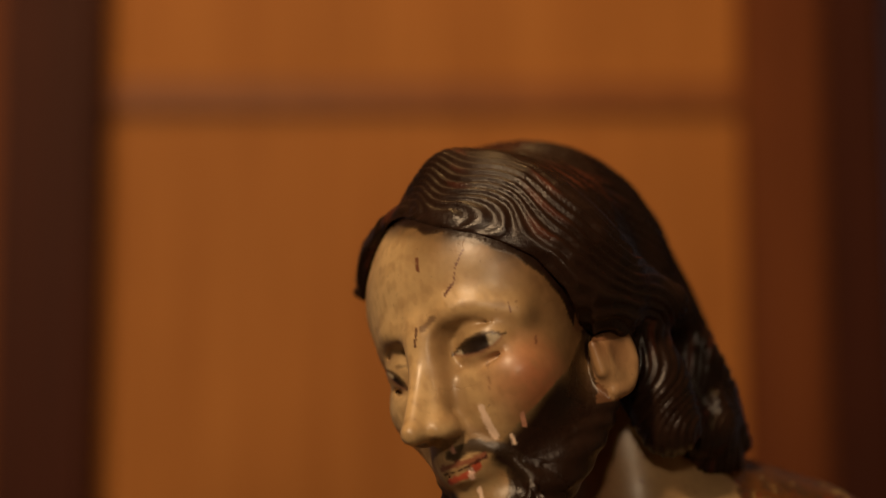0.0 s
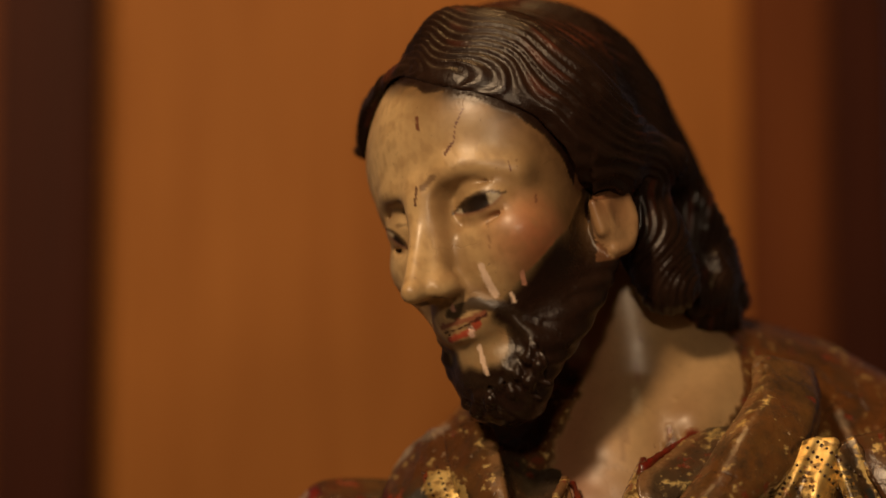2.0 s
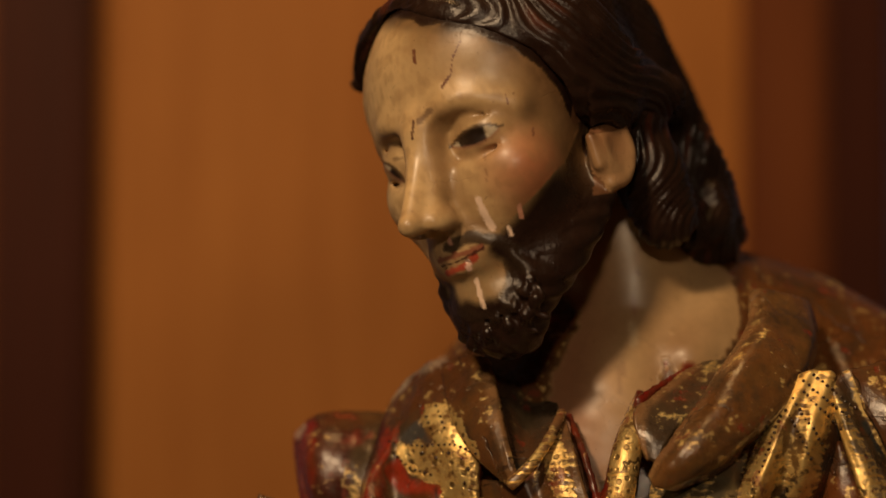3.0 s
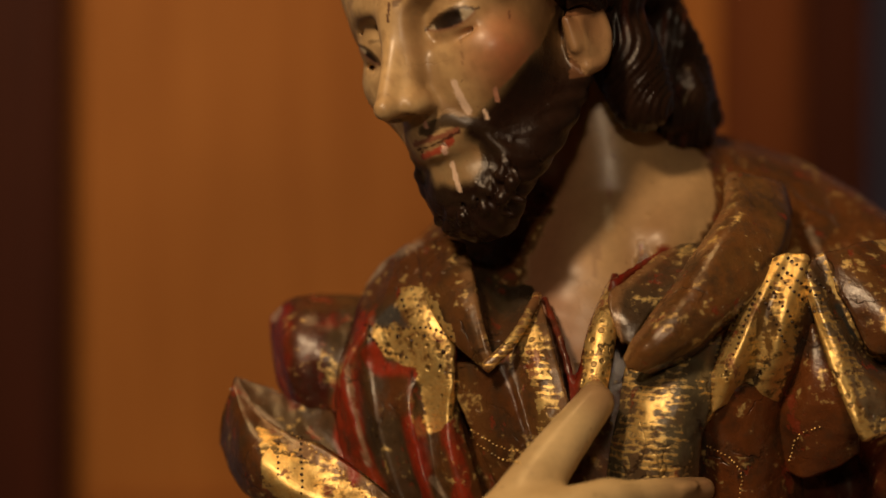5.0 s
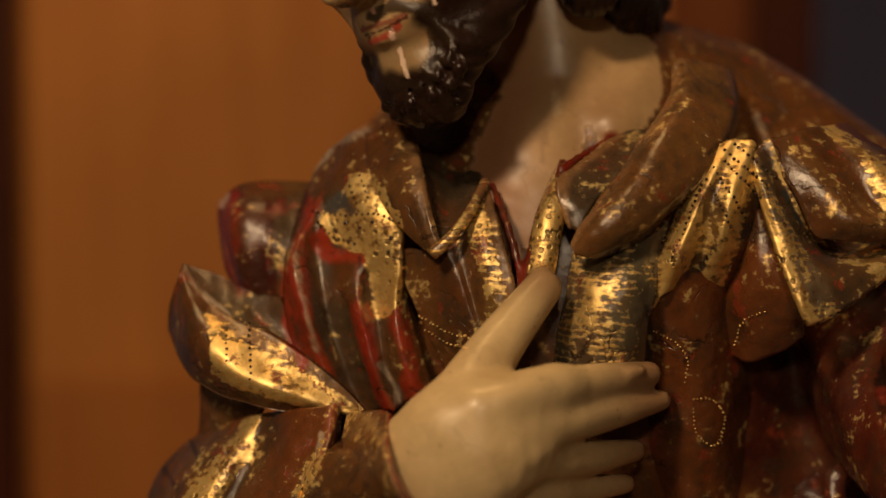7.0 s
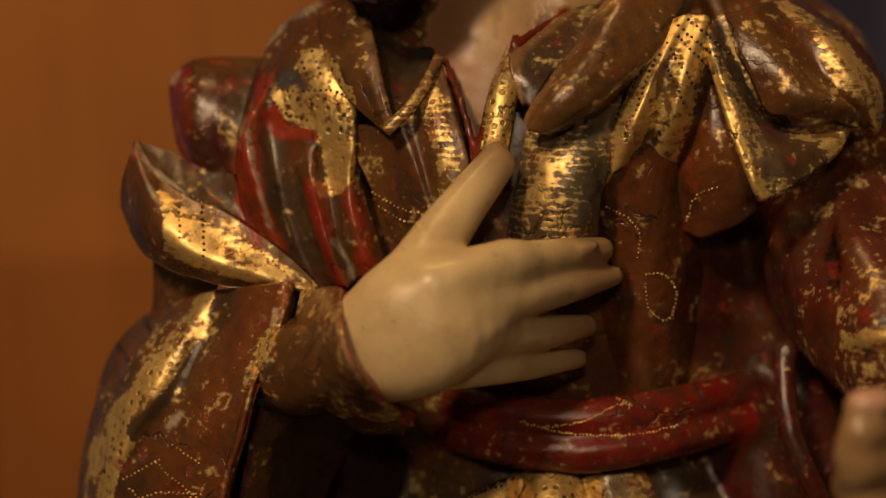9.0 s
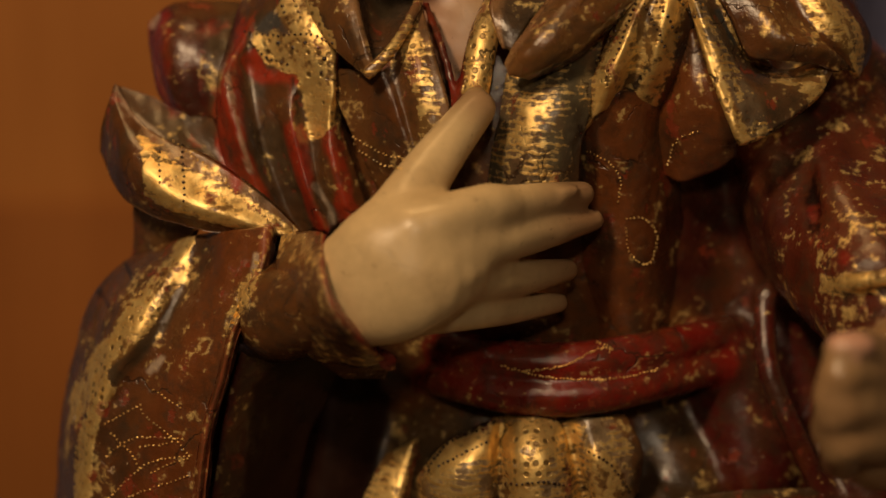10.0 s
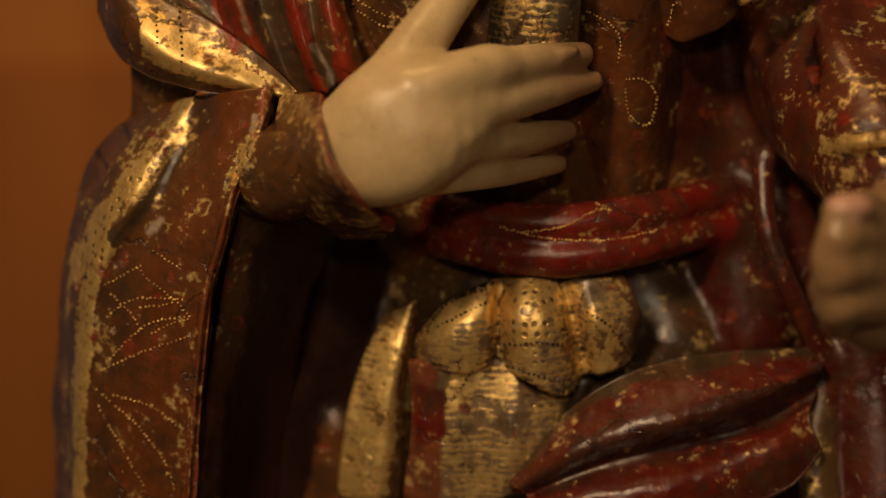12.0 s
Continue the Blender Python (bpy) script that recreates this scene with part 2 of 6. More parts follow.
class Carving:
    def __init__(self, lo, hi, h):
        self.lo, self.h = np.array(lo, float), h
        n = np.ceil((np.array(hi) - self.lo) / h).astype(int) + 1
        self.axes = [self.lo[i] + h * np.arange(n[i]) for i in range(3)]
        self.d = np.full(n, 3.0, np.float32)
        self.label = np.zeros(n, np.int16)
        self.coats = [((0.1, 0.05, 0.02), 0.0, 0.0)]

    def coat(self, colour, gilt=0.0, kind=0.0):
        key = (colour, gilt, kind)
        if key not in self.coats:
            self.coats.append(key)
        return self.coats.index(key)

    def box(self, lo, hi, pad):
        sl, out = [], []
        for i in range(3):
            a = int(np.clip(np.floor((lo[i] - pad - self.lo[i]) / self.h), 0, len(self.axes[i])))
            b = int(np.clip(np.ceil((hi[i] + pad - self.lo[i]) / self.h) + 1, 0, len(self.axes[i])))
            sl.append(slice(a, b))
            out.append(self.axes[i][a:b])
        return tuple(sl), (out[0][:, None, None], out[1][None, :, None], out[2][None, None, :])

    def put(self, lo, hi, fn, k, coat, cut=False, over=0.0):
        sl, (x, y, z) = self.box(lo, hi, k + 2.2 * self.h)
        if self.d[sl].size == 0:
            return
        new_d = fn(x, y, z).astype(np.float32)
        old = self.d[sl]
        if cut:
            h = np.clip(0.5 - 0.5 * (old + new_d) / k, 0, 1)
            res = old * (1 - h) - new_d * h + k * h * (1 - h)
            if coat is not None:
                self.label[sl] = np.where(new_d < over + 0.1, coat, self.label[sl])
        else:
            h = np.clip(0.5 + 0.5 * (old - new_d) / k, 0, 1)
            res = old * (1 - h) + new_d * h - k * h * (1 - h)
            if coat is not None:
                self.label[sl] = np.where(new_d < old + over, coat, self.label[sl])
        self.d[sl] = res

    def ball(self, c, r, coat=None, k=0.6, turn=None, cut=False, over=0.0):
        r = np.array((r,) * 3 if np.isscalar(r) else r, float)
        m = np.eye(3) if turn is None else np.array(turn, float)
        reach = np.abs(m) @ r

        def fn(x, y, z):
            p = [x - c[0], y - c[1], z - c[2]]
            q = [(m[0, i] * p[0] + m[1, i] * p[1] + m[2, i] * p[2]) for i in range(3)]
            k0 = np.sqrt(sum((q[i] / r[i]) ** 2 for i in range(3))) + 1e-6
            k1 = np.sqrt(sum((q[i] / r[i] ** 2) ** 2 for i in range(3))) + 1e-6
            return k0 * (k0 - 1) / k1

        self.put(np.array(c) - reach, np.array(c) + reach, fn, k, coat, cut, over)

    def tube(self, pts, radii, coat=None, k=0.6, flat=1.0, n=None, cut=False, over=0.0):
        """A rounded limb along pts; flat < 1 makes it a flat band, thin along n."""
        pts = [np.array(p, float) for p in pts]
        radii = [radii] * len(pts) if np.isscalar(radii) else radii
        n = None if n is None else np.array(n, float) / np.linalg.norm(n)
        rm = max(radii)

        def fn(x, y, z):
            best = None
            for a, b, ra, rb in zip(pts, pts[1:], radii, radii[1:]):
                ab = b - a
                p = [x - a[0], y - a[1], z - a[2]]
                if n is not None:
                    al = p[0] * n[0] + p[1] * n[1] + p[2] * n[2]
                    s = 1 / flat - 1
                    p = [p[i] + al * n[i] * s for i in range(3)]
                    ab = ab + n * np.dot(ab, n) * s
                t = np.clip((p[0] * ab[0] + p[1] * ab[1] + p[2] * ab[2]) / np.dot(ab, ab), 0, 1)
                d = np.sqrt(sum((p[i] - ab[i] * t) ** 2 for i in range(3))) - (ra + (rb - ra) * t)
                d = d * (1 if n is None else min(1, flat * 1.6))
                best = d if best is None else np.minimum(best, d)
            return best

        pts, radii = rounded(pts, radii)
        self.put(np.min(pts, 0) - rm, np.max(pts, 0) + rm, fn, k, coat, cut, over)

    def surface(self):
        """Surface nets: one vertex in each cell that the surface crosses."""
        d, h = self.d, self.h
        inside = d < 0
        corner = [(i, j, k) for i in (0, 1) for j in (0, 1) for k in (0, 1)]
        n = np.array(d.shape) - 1
        view = {c: d[c[0]:c[0] + n[0], c[1]:c[1] + n[1], c[2]:c[2] + n[2]] for c in corner}
        count = sum((view[c] < 0).astype(np.int8) for c in corner)
        cells = np.argwhere((count > 0) & (count < 8))
        at = tuple(cells.T)
        vals = {c: view[c][at] for c in corner}
        acc, cnt = np.zeros((len(cells), 3)), np.zeros(len(cells))
        for a in corner:
            for ax in range(3):
                if a[ax] == 0:
                    b = list(a)
                    b[ax] = 1
                    va, vb = vals[a], vals[tuple(b)]
                    hit = (va < 0) != (vb < 0)
                    t = np.where(hit, va / np.where(hit, va - vb, 1), 0)
                    p = np.repeat(np.array([a], float), len(cells), 0)
                    p[:, ax] += t
                    acc += p * hit[:, None]
                    cnt += hit
        local = acc / cnt[:, None]
        verts = self.lo + h * (cells + local)
        index = np.full(n, -1, np.int32)
        index[at] = np.arange(len(cells))
        near = np.minimum(np.round(cells + local).astype(int), np.array(d.shape) - 1)
        labels = self.label[tuple(near.T)]
        quads = []
        for ax in range(3):
            u, v = (ax + 1) % 3, (ax + 2) % 3
            lo = [slice(1, n[i]) for i in range(3)]
            lo[ax] = slice(0, n[ax])
            hi = list(lo)
            hi[ax] = slice(1, n[ax] + 1)
            a, b = inside[tuple(lo)], inside[tuple(hi)]
            e = np.argwhere(a != b)
            off = np.array([1, 1, 1])
            off[ax] = 0
            e2 = e + off
            flip = a[tuple(e.T)]
            ids = []
            for du, dv in ((1, 1), (0, 1), (0, 0), (1, 0)):
                c = e2.copy()
                c[:, u] -= du
                c[:, v] -= dv
                ids.append(index[tuple(c.T)])
            q = np.stack(ids, 1)
            q[~flip] = q[~flip][:, ::-1]
            quads.append(q)
        quads = np.concatenate(quads)
        quads = quads[(quads >= 0).all(1)]
        colours = np.array([c[0] for c in self.coats])[labels]
        gilt = np.array([c[1] for c in self.coats])[labels]
        kind = np.array([c[2] for c in self.coats])[labels]
        return verts, quads, np.column_stack([colours, gilt, kind])


def spread(quads, values, times):
    """Evens values out over the mesh, vertex to neighbouring vertices."""
    e = np.concatenate([quads[:, (i, (i + 1) % 4)] for i in range(4)])
    deg = np.bincount(e.ravel(), minlength=len(values))[:, None] + 1e-9
    for _ in range(times):
        s = np.zeros_like(values)
        for i in range(values.shape[1]):
            s[:, i] = np.bincount(e[:, 0], values[e[:, 1], i], len(values)) + np.bincount(e[:, 1], values[e[:, 0], i], len(values))
        values = 0.5 * values + 0.5 * s / deg
    return values


SKIN, HAIR, BROWN = (0.62, 0.43, 0.215), (0.022, 0.010, 0.006), (0.125, 0.046, 0.012)
RED, HOLLOW_SHADE, BLUSH, LIP = (0.19, 0.013, 0.007), (0.02, 0.008, 0.005), (0.44, 0.14, 0.065), (0.36, 0.045, 0.028)
GESSO, UMBER = (0.80, 0.60, 0.46), (0.09, 0.045, 0.02)

# the head has its own frame: x to its left, y back, z up, in centimetres
HEAD, HEAD_SIZE = pose(0.40, -5.00, 120.80, 7.7, -11.5, -46.0), 0.93


def step(a, b, v):
    t = np.clip((v - a) / (b - a), 0, 1)
    return t * t * (3 - 2 * t)


def chain_distance(p, pts):
    """The distance from points p to a bent line."""
    best = np.full(len(p), 1e9)
    for a, b in zip(pts, pts[1:]):
        a, b = np.array(a, float), np.array(b, float)
        ab = b - a
        t = np.clip(((p - a) @ ab) / (ab @ ab), 0, 1)
        best = np.minimum(best, np.linalg.norm(p - a - t[:, None] * ab, axis=1))
    return best


def brush(attr, mask, colour, gilt=None, kind=None):
    attr[:, :3] += (np.array(colour) - attr[:, :3]) * mask[:, None]
    if gilt is not None:
        attr[:, 3] += (gilt - attr[:, 3]) * mask
    if kind is not None:
        attr[:, 4] += (kind - attr[:, 4]) * mask


def normals(v, q):
    n = np.zeros_like(v)
    f = np.cross(v[q[:, 2]] - v[q[:, 0]], v[q[:, 3]] - v[q[:, 1]])
    for i in range(4):
        for ax in range(3):
            n[:, ax] += np.bincount(q[:, i], f[:, ax], len(v))
    return n / (np.linalg.norm(n, axis=1)[:, None] + 1e-9)


def wobble(p, s, seed):
    """Smooth uneven values, about -1 to 1."""
    r = np.random.RandomState(seed)
    out = np.zeros(len(p))
    for _ in range(6):
        k = r.normal(size=3)
        out += np.sin(p @ (k / np.linalg.norm(k) * s * r.uniform(0.6, 1.6)) + r.uniform(0, 6.3))
    return out / 3


def facing(p):
    """Sideways and upright place of a point of the head, as it is turned on the neck."""
    m = np.array(HEAD.to_3x3())
    return m[0] @ np.array(p), m[2] @ np.array(p)


HAIRLINE = [facing(p) for p in ((-5.18, -5.53, 5.30), (-4.33, -4.73, 6.06), (-3.71, -4.17, 6.80), (-0.53, -5.55, 6.60), (1.07, -5.40, 5.50), (2.67, -3.72, 4.26), (3.86, -2.43, 2.86), (4.47, -1.72, 1.32), (4.71, -1.38, -0.17), (5.15, -0.90, -0.69))]
HAIRLINE += [(HAIRLINE[-1][0] + 0.15, -40.0)]
BEARD = [facing(p) for p in ((-1.01, -6.64, -6.41), (0.69, -5.02, -5.29), (1.31, -4.46, -4.54), (2.23, -3.60, -3.64), (3.33, -2.57, -2.79), (4.16, -1.80, -1.89), (4.88, -1.17, -0.68), (5.62, -0.43, -0.67), (6.40, 0.36, -0.93))]


def height_over(line, x, z):
    line = np.array(line)
    return z - np.interp(x, line[:, 0], line[:, 1])


def to_statue(v):
    return v * HEAD_SIZE @ np.array(HEAD.to_3x3()).T + np.array(HEAD.translation)


def carve_face():
    c = Carving((-7, -10, -12), (7.5, 7.5, 10), 0.1)
    skin, hair, white = c.coat(SKIN, 0, 1), c.coat(HAIR, 0, 2), c.coat((0.5, 0.42, 0.3), 0, 1)
    c.ball((0, 0.4, 3.2), (5.4, 6.6, 6.0), skin)
    c.ball((0, -2.2, -2.4), (4.2, 4.1, 5.6), skin, 1.5)
    c.ball((-0.4, -1.9, 2.8), (5.7, 4.4, 4.6), skin, 1.2)
    for s in (1, -1):
        c.ball((3.0 * s, -3.9, -1.7), (1.7, 1.7, 1.5), skin, 1.6)
        c.tube([(0.5 * s, -6.0, 0.9), (2.2 * s, -5.75, 1.6), (4.0 * s, -4.2, 0.9)], [0.42, 0.45, 0.36], skin, 1.1)
        c.ball((1.35 * s, -6.45, -0.1), (0.6, 0.6, 0.7), None, 0.8, cut=True)
        c.ball((2.5 * s, -6.5, 0.1), (1.6, 0.9, 0.8), None, 0.9, cut=True)
        c.ball((2.4 * s, -4.72, 0.1), (1.5, 1.24, 1.2), skin, 0.3)
        c.tube([(1.2 * s, -5.75, 0.5), (2.4 * s, -6.0, 0.95), (3.6 * s, -5.0, 0.55)], 0.09, None, 0.15, cut=True)
        c.tube([(1.4 * s, -5.75, -0.75), (2.4 * s, -5.9, -1.05), (3.4 * s, -5.1, -0.75)], 0.12, None, 0.3, cut=True)
        if s < 0:
            continue
        c.ball((2.4 * s, -6.1, -0.12), (1.12, 0.85, 0.27), None, 0.08, cut=True)
        c.ball((2.4 * s, -4.72, 0.0), (1.25, 1.12, 1.1), white, 0.04, over=-0.02)
    # nose
    c.tube([(0, -6.1, 1.5), (0, -7.1, -0.8), (0, -8.3, -3.2)], [0.46, 0.36, 0.44], skin, 0.9)
    c.ball((0, -8.2, -3.3), (0.46, 0.62, 0.46), skin, 0.3)
    for s in (1, -1):
        c.tube([(0.3 * s, -6.1, 0.6), (0.45 * s, -6.45, -1.0), (0.55 * s, -7.1, -2.9)], [0.36, 0.4, 0.44], skin, 1.0)
        c.ball((0.78 * s, -6.95, -3.4), (0.42, 0.8, 0.42), skin, 0.6)
        c.tube([(1.5 * s, -6.3, -3.2), (2.1 * s, -5.6, -4.4)], 0.12, None, 0.5, cut=True)
        c.ball((0.5 * s, -7.55, -3.95), (0.26, 0.5, 0.25), c.coat((0.05, 0.02, 0.01), 0, 1), 0.15, cut=True)
    # mouth
    c.ball((0, -5.0, -4.9), (1.9, 1.15, 1.3), skin, 0.7)
    c.tube([(-1.6, -4.9, -5.15), (-0.5, -5.95, -4.9), (0, -6.0, -5.0), (0.5, -5.95, -4.9), (1.9, -4.8, -5.0)], [0.12, 0.18, 0.17, 0.18, 0.12], skin, 0.2)
    c.tube([(-1.5, -4.9, -5.42), (0, -5.85, -5.6), (1.6, -4.9, -5.35)], [0.12, 0.24, 0.12], skin, 0.2)
    c.tube([(-1.5, -5.2, -5.27), (0, -6.3, -5.3), (1.7, -5.1, -5.2)], 0.06, None, 0.12, cut=True)
    c.ball((0, -6.0, -6.3), (1.0, 0.45, 0.3), None, 0.5, cut=True)
    c.ball((0.1, -4.45, -7.0), (1.7, 1.2, 1.2), skin, 0.7)
    for s in (1, -1):
        c.tube([(0.4 * s, -6.0, -4.25), (1.2 * s, -5.7, -4.35), (2.1 * s, -4.9, -4.9), (2.5 * s, -4.3, -6.2)], [0.12, 0.2, 0.24, 0.3], hair, 0.35)
        c.tube([(4.5 * s, 0.2, -2.6), (4.0 * s, -0.6, -4.2), (2.7 * s, -2.9, -6.4), (1.2 * s, -4.0, -7.7)], [0.6, 0.8, 1.1, 1.2], hair, 1.2)
    # chin beard in curling locks
    c.ball((0.3, -4.0, -8.0), (2.0, 1.55, 1.5), hair, 0.8)
    c.ball((0.5, -4.1, -8.9), (1.55, 1.3, 1.0), hair, 0.6)
    for x, z in ((-1.5, -7.3), (-0.9, -7.9), (-0.3, -7.5), (0.3, -7.9), (0.9, -7.4), (1.4, -7.8), (1.9, -7.0), (2.3, -7.5), (2.6, -6.4), (2.9, -7.0)):
        a = np.array((x, -5.25 + 0.3 * abs(x - 0.2), z))
        c.tube([a, a + (0.3, -0.22, -0.4), a + (0.05, -0.35, -0.8), a + (-0.2, -0.1, -1.15), a + (0.15, 0.1, -1.5)], [0.18, 0.26, 0.28, 0.24, 0.14], hair, 0.08)
        c.tube([a + (0.3, -0.3, 0.0), a + (0.5, -0.35, -0.7), a + (0.25, -0.2, -1.3)], 0.09, None, 0.12, cut=True)
    # ears
    for s in (1, -1):
        c.ball((4.9 * s, 0.3, -1.9), (0.7, 1.2, 1.6), skin, 0.3)
        c.ball((5.75 * s, 0.15, -1.7), (0.35, 0.5, 0.95), None, 0.35, cut=True)
        c.tube([(5.3 * s, 1.0, -0.7), (5.4 * s, 1.15, -2.0), (5.2 * s, 0.6, -3.1), (5.0 * s, -0.2, -3.3)], [0.3, 0.3, 0.36, 0.34], skin, 0.2)
        c.tube([(5.0 * s, -0.85, -1.1), (5.05 * s, -0.75, -2.4)], 0.24, skin, 0.2)
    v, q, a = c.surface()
    a = spread(q, a, 1)
    v = spread(q, v, 2)
    calm = (step(1.7, 2.6, v[:, 2]) * (a[:, 4] < 1.5))[:, None]
    v = v + (spread(q, v, 40) - v) * calm
    n = normals(v, q)
    carved = step(1.5, 2.0, a[:, 4])
    turn = np.array(HEAD.to_3x3())
    fx, fz = v @ turn[0], v @ turn[2]
    # beard and hair: painted edges that fade into the skin
    over_beard = height_over(BEARD, fx, fz) + 0.15 * wobble(v, 3.0, 4)
    window = np.sqrt(((fx - facing((0.39, -5.27, -6.05))[0]) / 1.35) ** 2 + ((fz - facing((0.39, -5.27, -6.05))[1]) / 1.1) ** 2)
    chin = step(1.25, 0.75, window + 0.12 * wobble(v, 4, 6)) * (v[:, 1] < -3)
    ear = (np.abs(v[:, 0]) > 4.55) * (v[:, 1] > -1.35) * (v[:, 2] > -3.7)
    soft = (a[:, 4] < 1.97) * (v[:, 1] < -0.2) * (v[:, 2] < 1.5) * (1 - ear)
    brush(a, 0.65 * step(1.6, -0.2, over_beard) * soft * (1 - 0.3 * chin), (0.18, 0.11, 0.045))
    brush(a, step(0.75, -0.45, over_beard) * (1 - 0.75 * chin) * soft * (a[:, 0] < 0.7) * (np.abs(a[:, 1] - LIP[1]) > 0.03), HAIR, kind=2)
    over_hair = height_over(HAIRLINE, fx, fz) + 0.12 * wobble(v, 3.5, 14)
    brow = chain_distance(np.column_stack([fx, 0 * fx, fz]), [(p[0], 0, p[1]) for p in HAIRLINE[2:-1]]) + 0.25 * wobble(v, 2.4, 15)
    # brown fade below the hairline, with the hair's shade on the temple painted in
    brush(a, 0.75 * step(3.0, 0.5, brow) * (v[:, 1] < -0.5) * step(-0.5, 1.5, fx - HAIRLINE[3][0]), (0.17, 0.095, 0.04))
    brush(a, 0.9 * step(1.0, 0.1, brow) * (v[:, 1] < -0.5), (0.06, 0.032, 0.015))
    brush(a, step(-0.25, 0.2, over_hair) * (v[:, 2] > -1), HAIR, kind=2)
    # blush, dirt, painted brows, and browner skin beside the nose and under the eyes
    for s in (1, -1):
        brush(a, 0.75 * step(0.30, 0.06, chain_distance(v, [(0.8 * s, -6.5, 0.75), (1.6 * s, -6.3, 1.45), (2.6 * s, -6.0, 1.75), (3.9 * s, -4.9, 1.3)])), (0.13, 0.07, 0.03))
        brush(a, 0.55 * step(0.9, 0.1, chain_distance(v, [(1.0 * s, -6.3, -0.2), (1.2 * s, -6.4, -2.0), (1.6 * s, -6.3, -3.0)])), (0.27, 0.16, 0.07))
        brush(a, 0.7 * step(0.13, 0.03, chain_distance(v, [(1.3 * s, -5.6, 0.0), (2.3 * s, -5.95, 0.22), (3.45 * s, -5.15, 0.1)])), (0.06, 0.03, 0.015))
        brush(a, 0.45 * step(0.5, 0.05, chain_distance(v, [(1.4 * s, -5.6, -0.55), (2.4 * s, -5.8, -0.75), (3.4 * s, -5.1, -0.5)])), (0.20, 0.10, 0.05))
    brush(a, 0.3 * step(-0.3, 0.9, wobble(v, 1.7, 9)) * (a[:, 4] < 1.5), (0.40, 0.25, 0.11))
    brush(a, 0.30 * step(0.1, 0.8, wobble(v, 6.5, 19)) * (a[:, 4] < 1.5), (0.34, 0.20, 0.085))
    # brown ear, made darker with shade worked into its colour
    brush(a, (0.62 + 0.2 * wobble(v, 3.0, 81)) * ear, (0.27, 0.125, 0.058))
    # near cheek and temple: brown polychrome plus the light's fall-off, both in the paint
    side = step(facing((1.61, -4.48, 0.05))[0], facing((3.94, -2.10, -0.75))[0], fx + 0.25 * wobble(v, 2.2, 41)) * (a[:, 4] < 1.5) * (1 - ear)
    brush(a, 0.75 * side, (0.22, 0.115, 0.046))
    brush(a, 0.85 * step(2.5, 0.3, np.linalg.norm(v - (3.7, -4.3, -1.9), axis=1)) * (a[:, 4] < 1.5), BLUSH)
    brush(a, 0.35 * step(1.7, 0.3, chain_distance(v, [(1.3, -6.2, 0.9), (1.3, -6.3, -0.6), (1.7, -6.2, -2.6)])) * (a[:, 4] < 1.5), (0.36, 0.22, 0.10))
    skin_only = a[:, 4] < 1.5
    # darker brown in the eye sockets, under the nostrils and along the nose
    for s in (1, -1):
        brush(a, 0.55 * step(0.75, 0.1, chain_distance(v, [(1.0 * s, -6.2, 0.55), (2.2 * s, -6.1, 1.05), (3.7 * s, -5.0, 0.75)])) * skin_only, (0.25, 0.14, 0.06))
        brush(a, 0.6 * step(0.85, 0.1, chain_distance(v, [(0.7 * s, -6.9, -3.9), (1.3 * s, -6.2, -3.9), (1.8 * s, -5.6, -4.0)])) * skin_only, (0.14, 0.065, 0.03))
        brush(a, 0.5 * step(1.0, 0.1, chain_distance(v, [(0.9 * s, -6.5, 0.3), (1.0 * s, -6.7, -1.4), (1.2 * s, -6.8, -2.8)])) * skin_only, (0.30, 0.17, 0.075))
    brush(a, 0.30 * step(0.0, 0.9, wobble(v, 10.0, 71)) * skin_only, (0.30, 0.17, 0.075))
    brush(a, 0.2 * step(0.25, 1.0, wobble(v, 3.2, 72)) * skin_only, (0.34, 0.20, 0.09))
    # lost paint: drips of bare ground, and cracks
    near = (n[:, 0] > -0.6)
    flat = v @ np.array(HEAD.to_3x3()).T
    flat = np.column_stack([flat[:, 0], np.zeros(len(v)), flat[:, 2]])

    def streak(pts, width, colour, strength=1.0):
        pts = [np.array(HEAD.to_3x3()) @ np.array(p) * (1, 0, 1) for p in pts]
        m = step(width, width * 0.6, chain_distance(flat, pts) + 0.04 * wobble(v, 9, 3)) * near * (v[:, 1] < 0)
        brush(a, strength * m, colour)
        return m

    for inner, outer, half, iris in (((0.77, -5.30, -0.09), (2.33, -3.76, 0.14), 0.36, 0.42), ((-2.50, -5.47, -0.83), (-2.99, -6.03, 0.28), 0.12, 0.35)):
        a0, a1 = np.array(facing(inner)), np.array(facing(outer))
        along = (a1 - a0) / np.linalg.norm(a1 - a0)
        p = np.column_stack([fx, fz]) - a0
        u, w = p @ along / np.linalg.norm(a1 - a0), p @ np.array((-along[1], along[0])) * (1 if along[0] > 0 else -1)
        inside = np.clip(1 - (2 * u - 1) ** 2, 0, 1)
        front = (v[:, 1] < -4.2) * (n[:, 1] < 0.1)
        almond = step(0.05, -0.05, np.abs(w + 0.03) - half * inside) * front * (u > 0) * (u < 1)
        brush(a, almond, (0.48, 0.40, 0.28), kind=1)
        brush(a, almond * step(0.30, 0.24, np.abs(u - iris)), (0.018, 0.010, 0.007))
        brush(a, 0.85 * step(0.11, 0.04, np.abs(w - half * inside)) * front * (u > -0.08) * (u < 1.1), (0.05, 0.025, 0.012))
        brush(a, 0.5 * step(0.12, 0.03, np.abs(w + half * inside + 0.06)) * front * (u > 0) * (u < 1), (0.22, 0.07, 0.04))

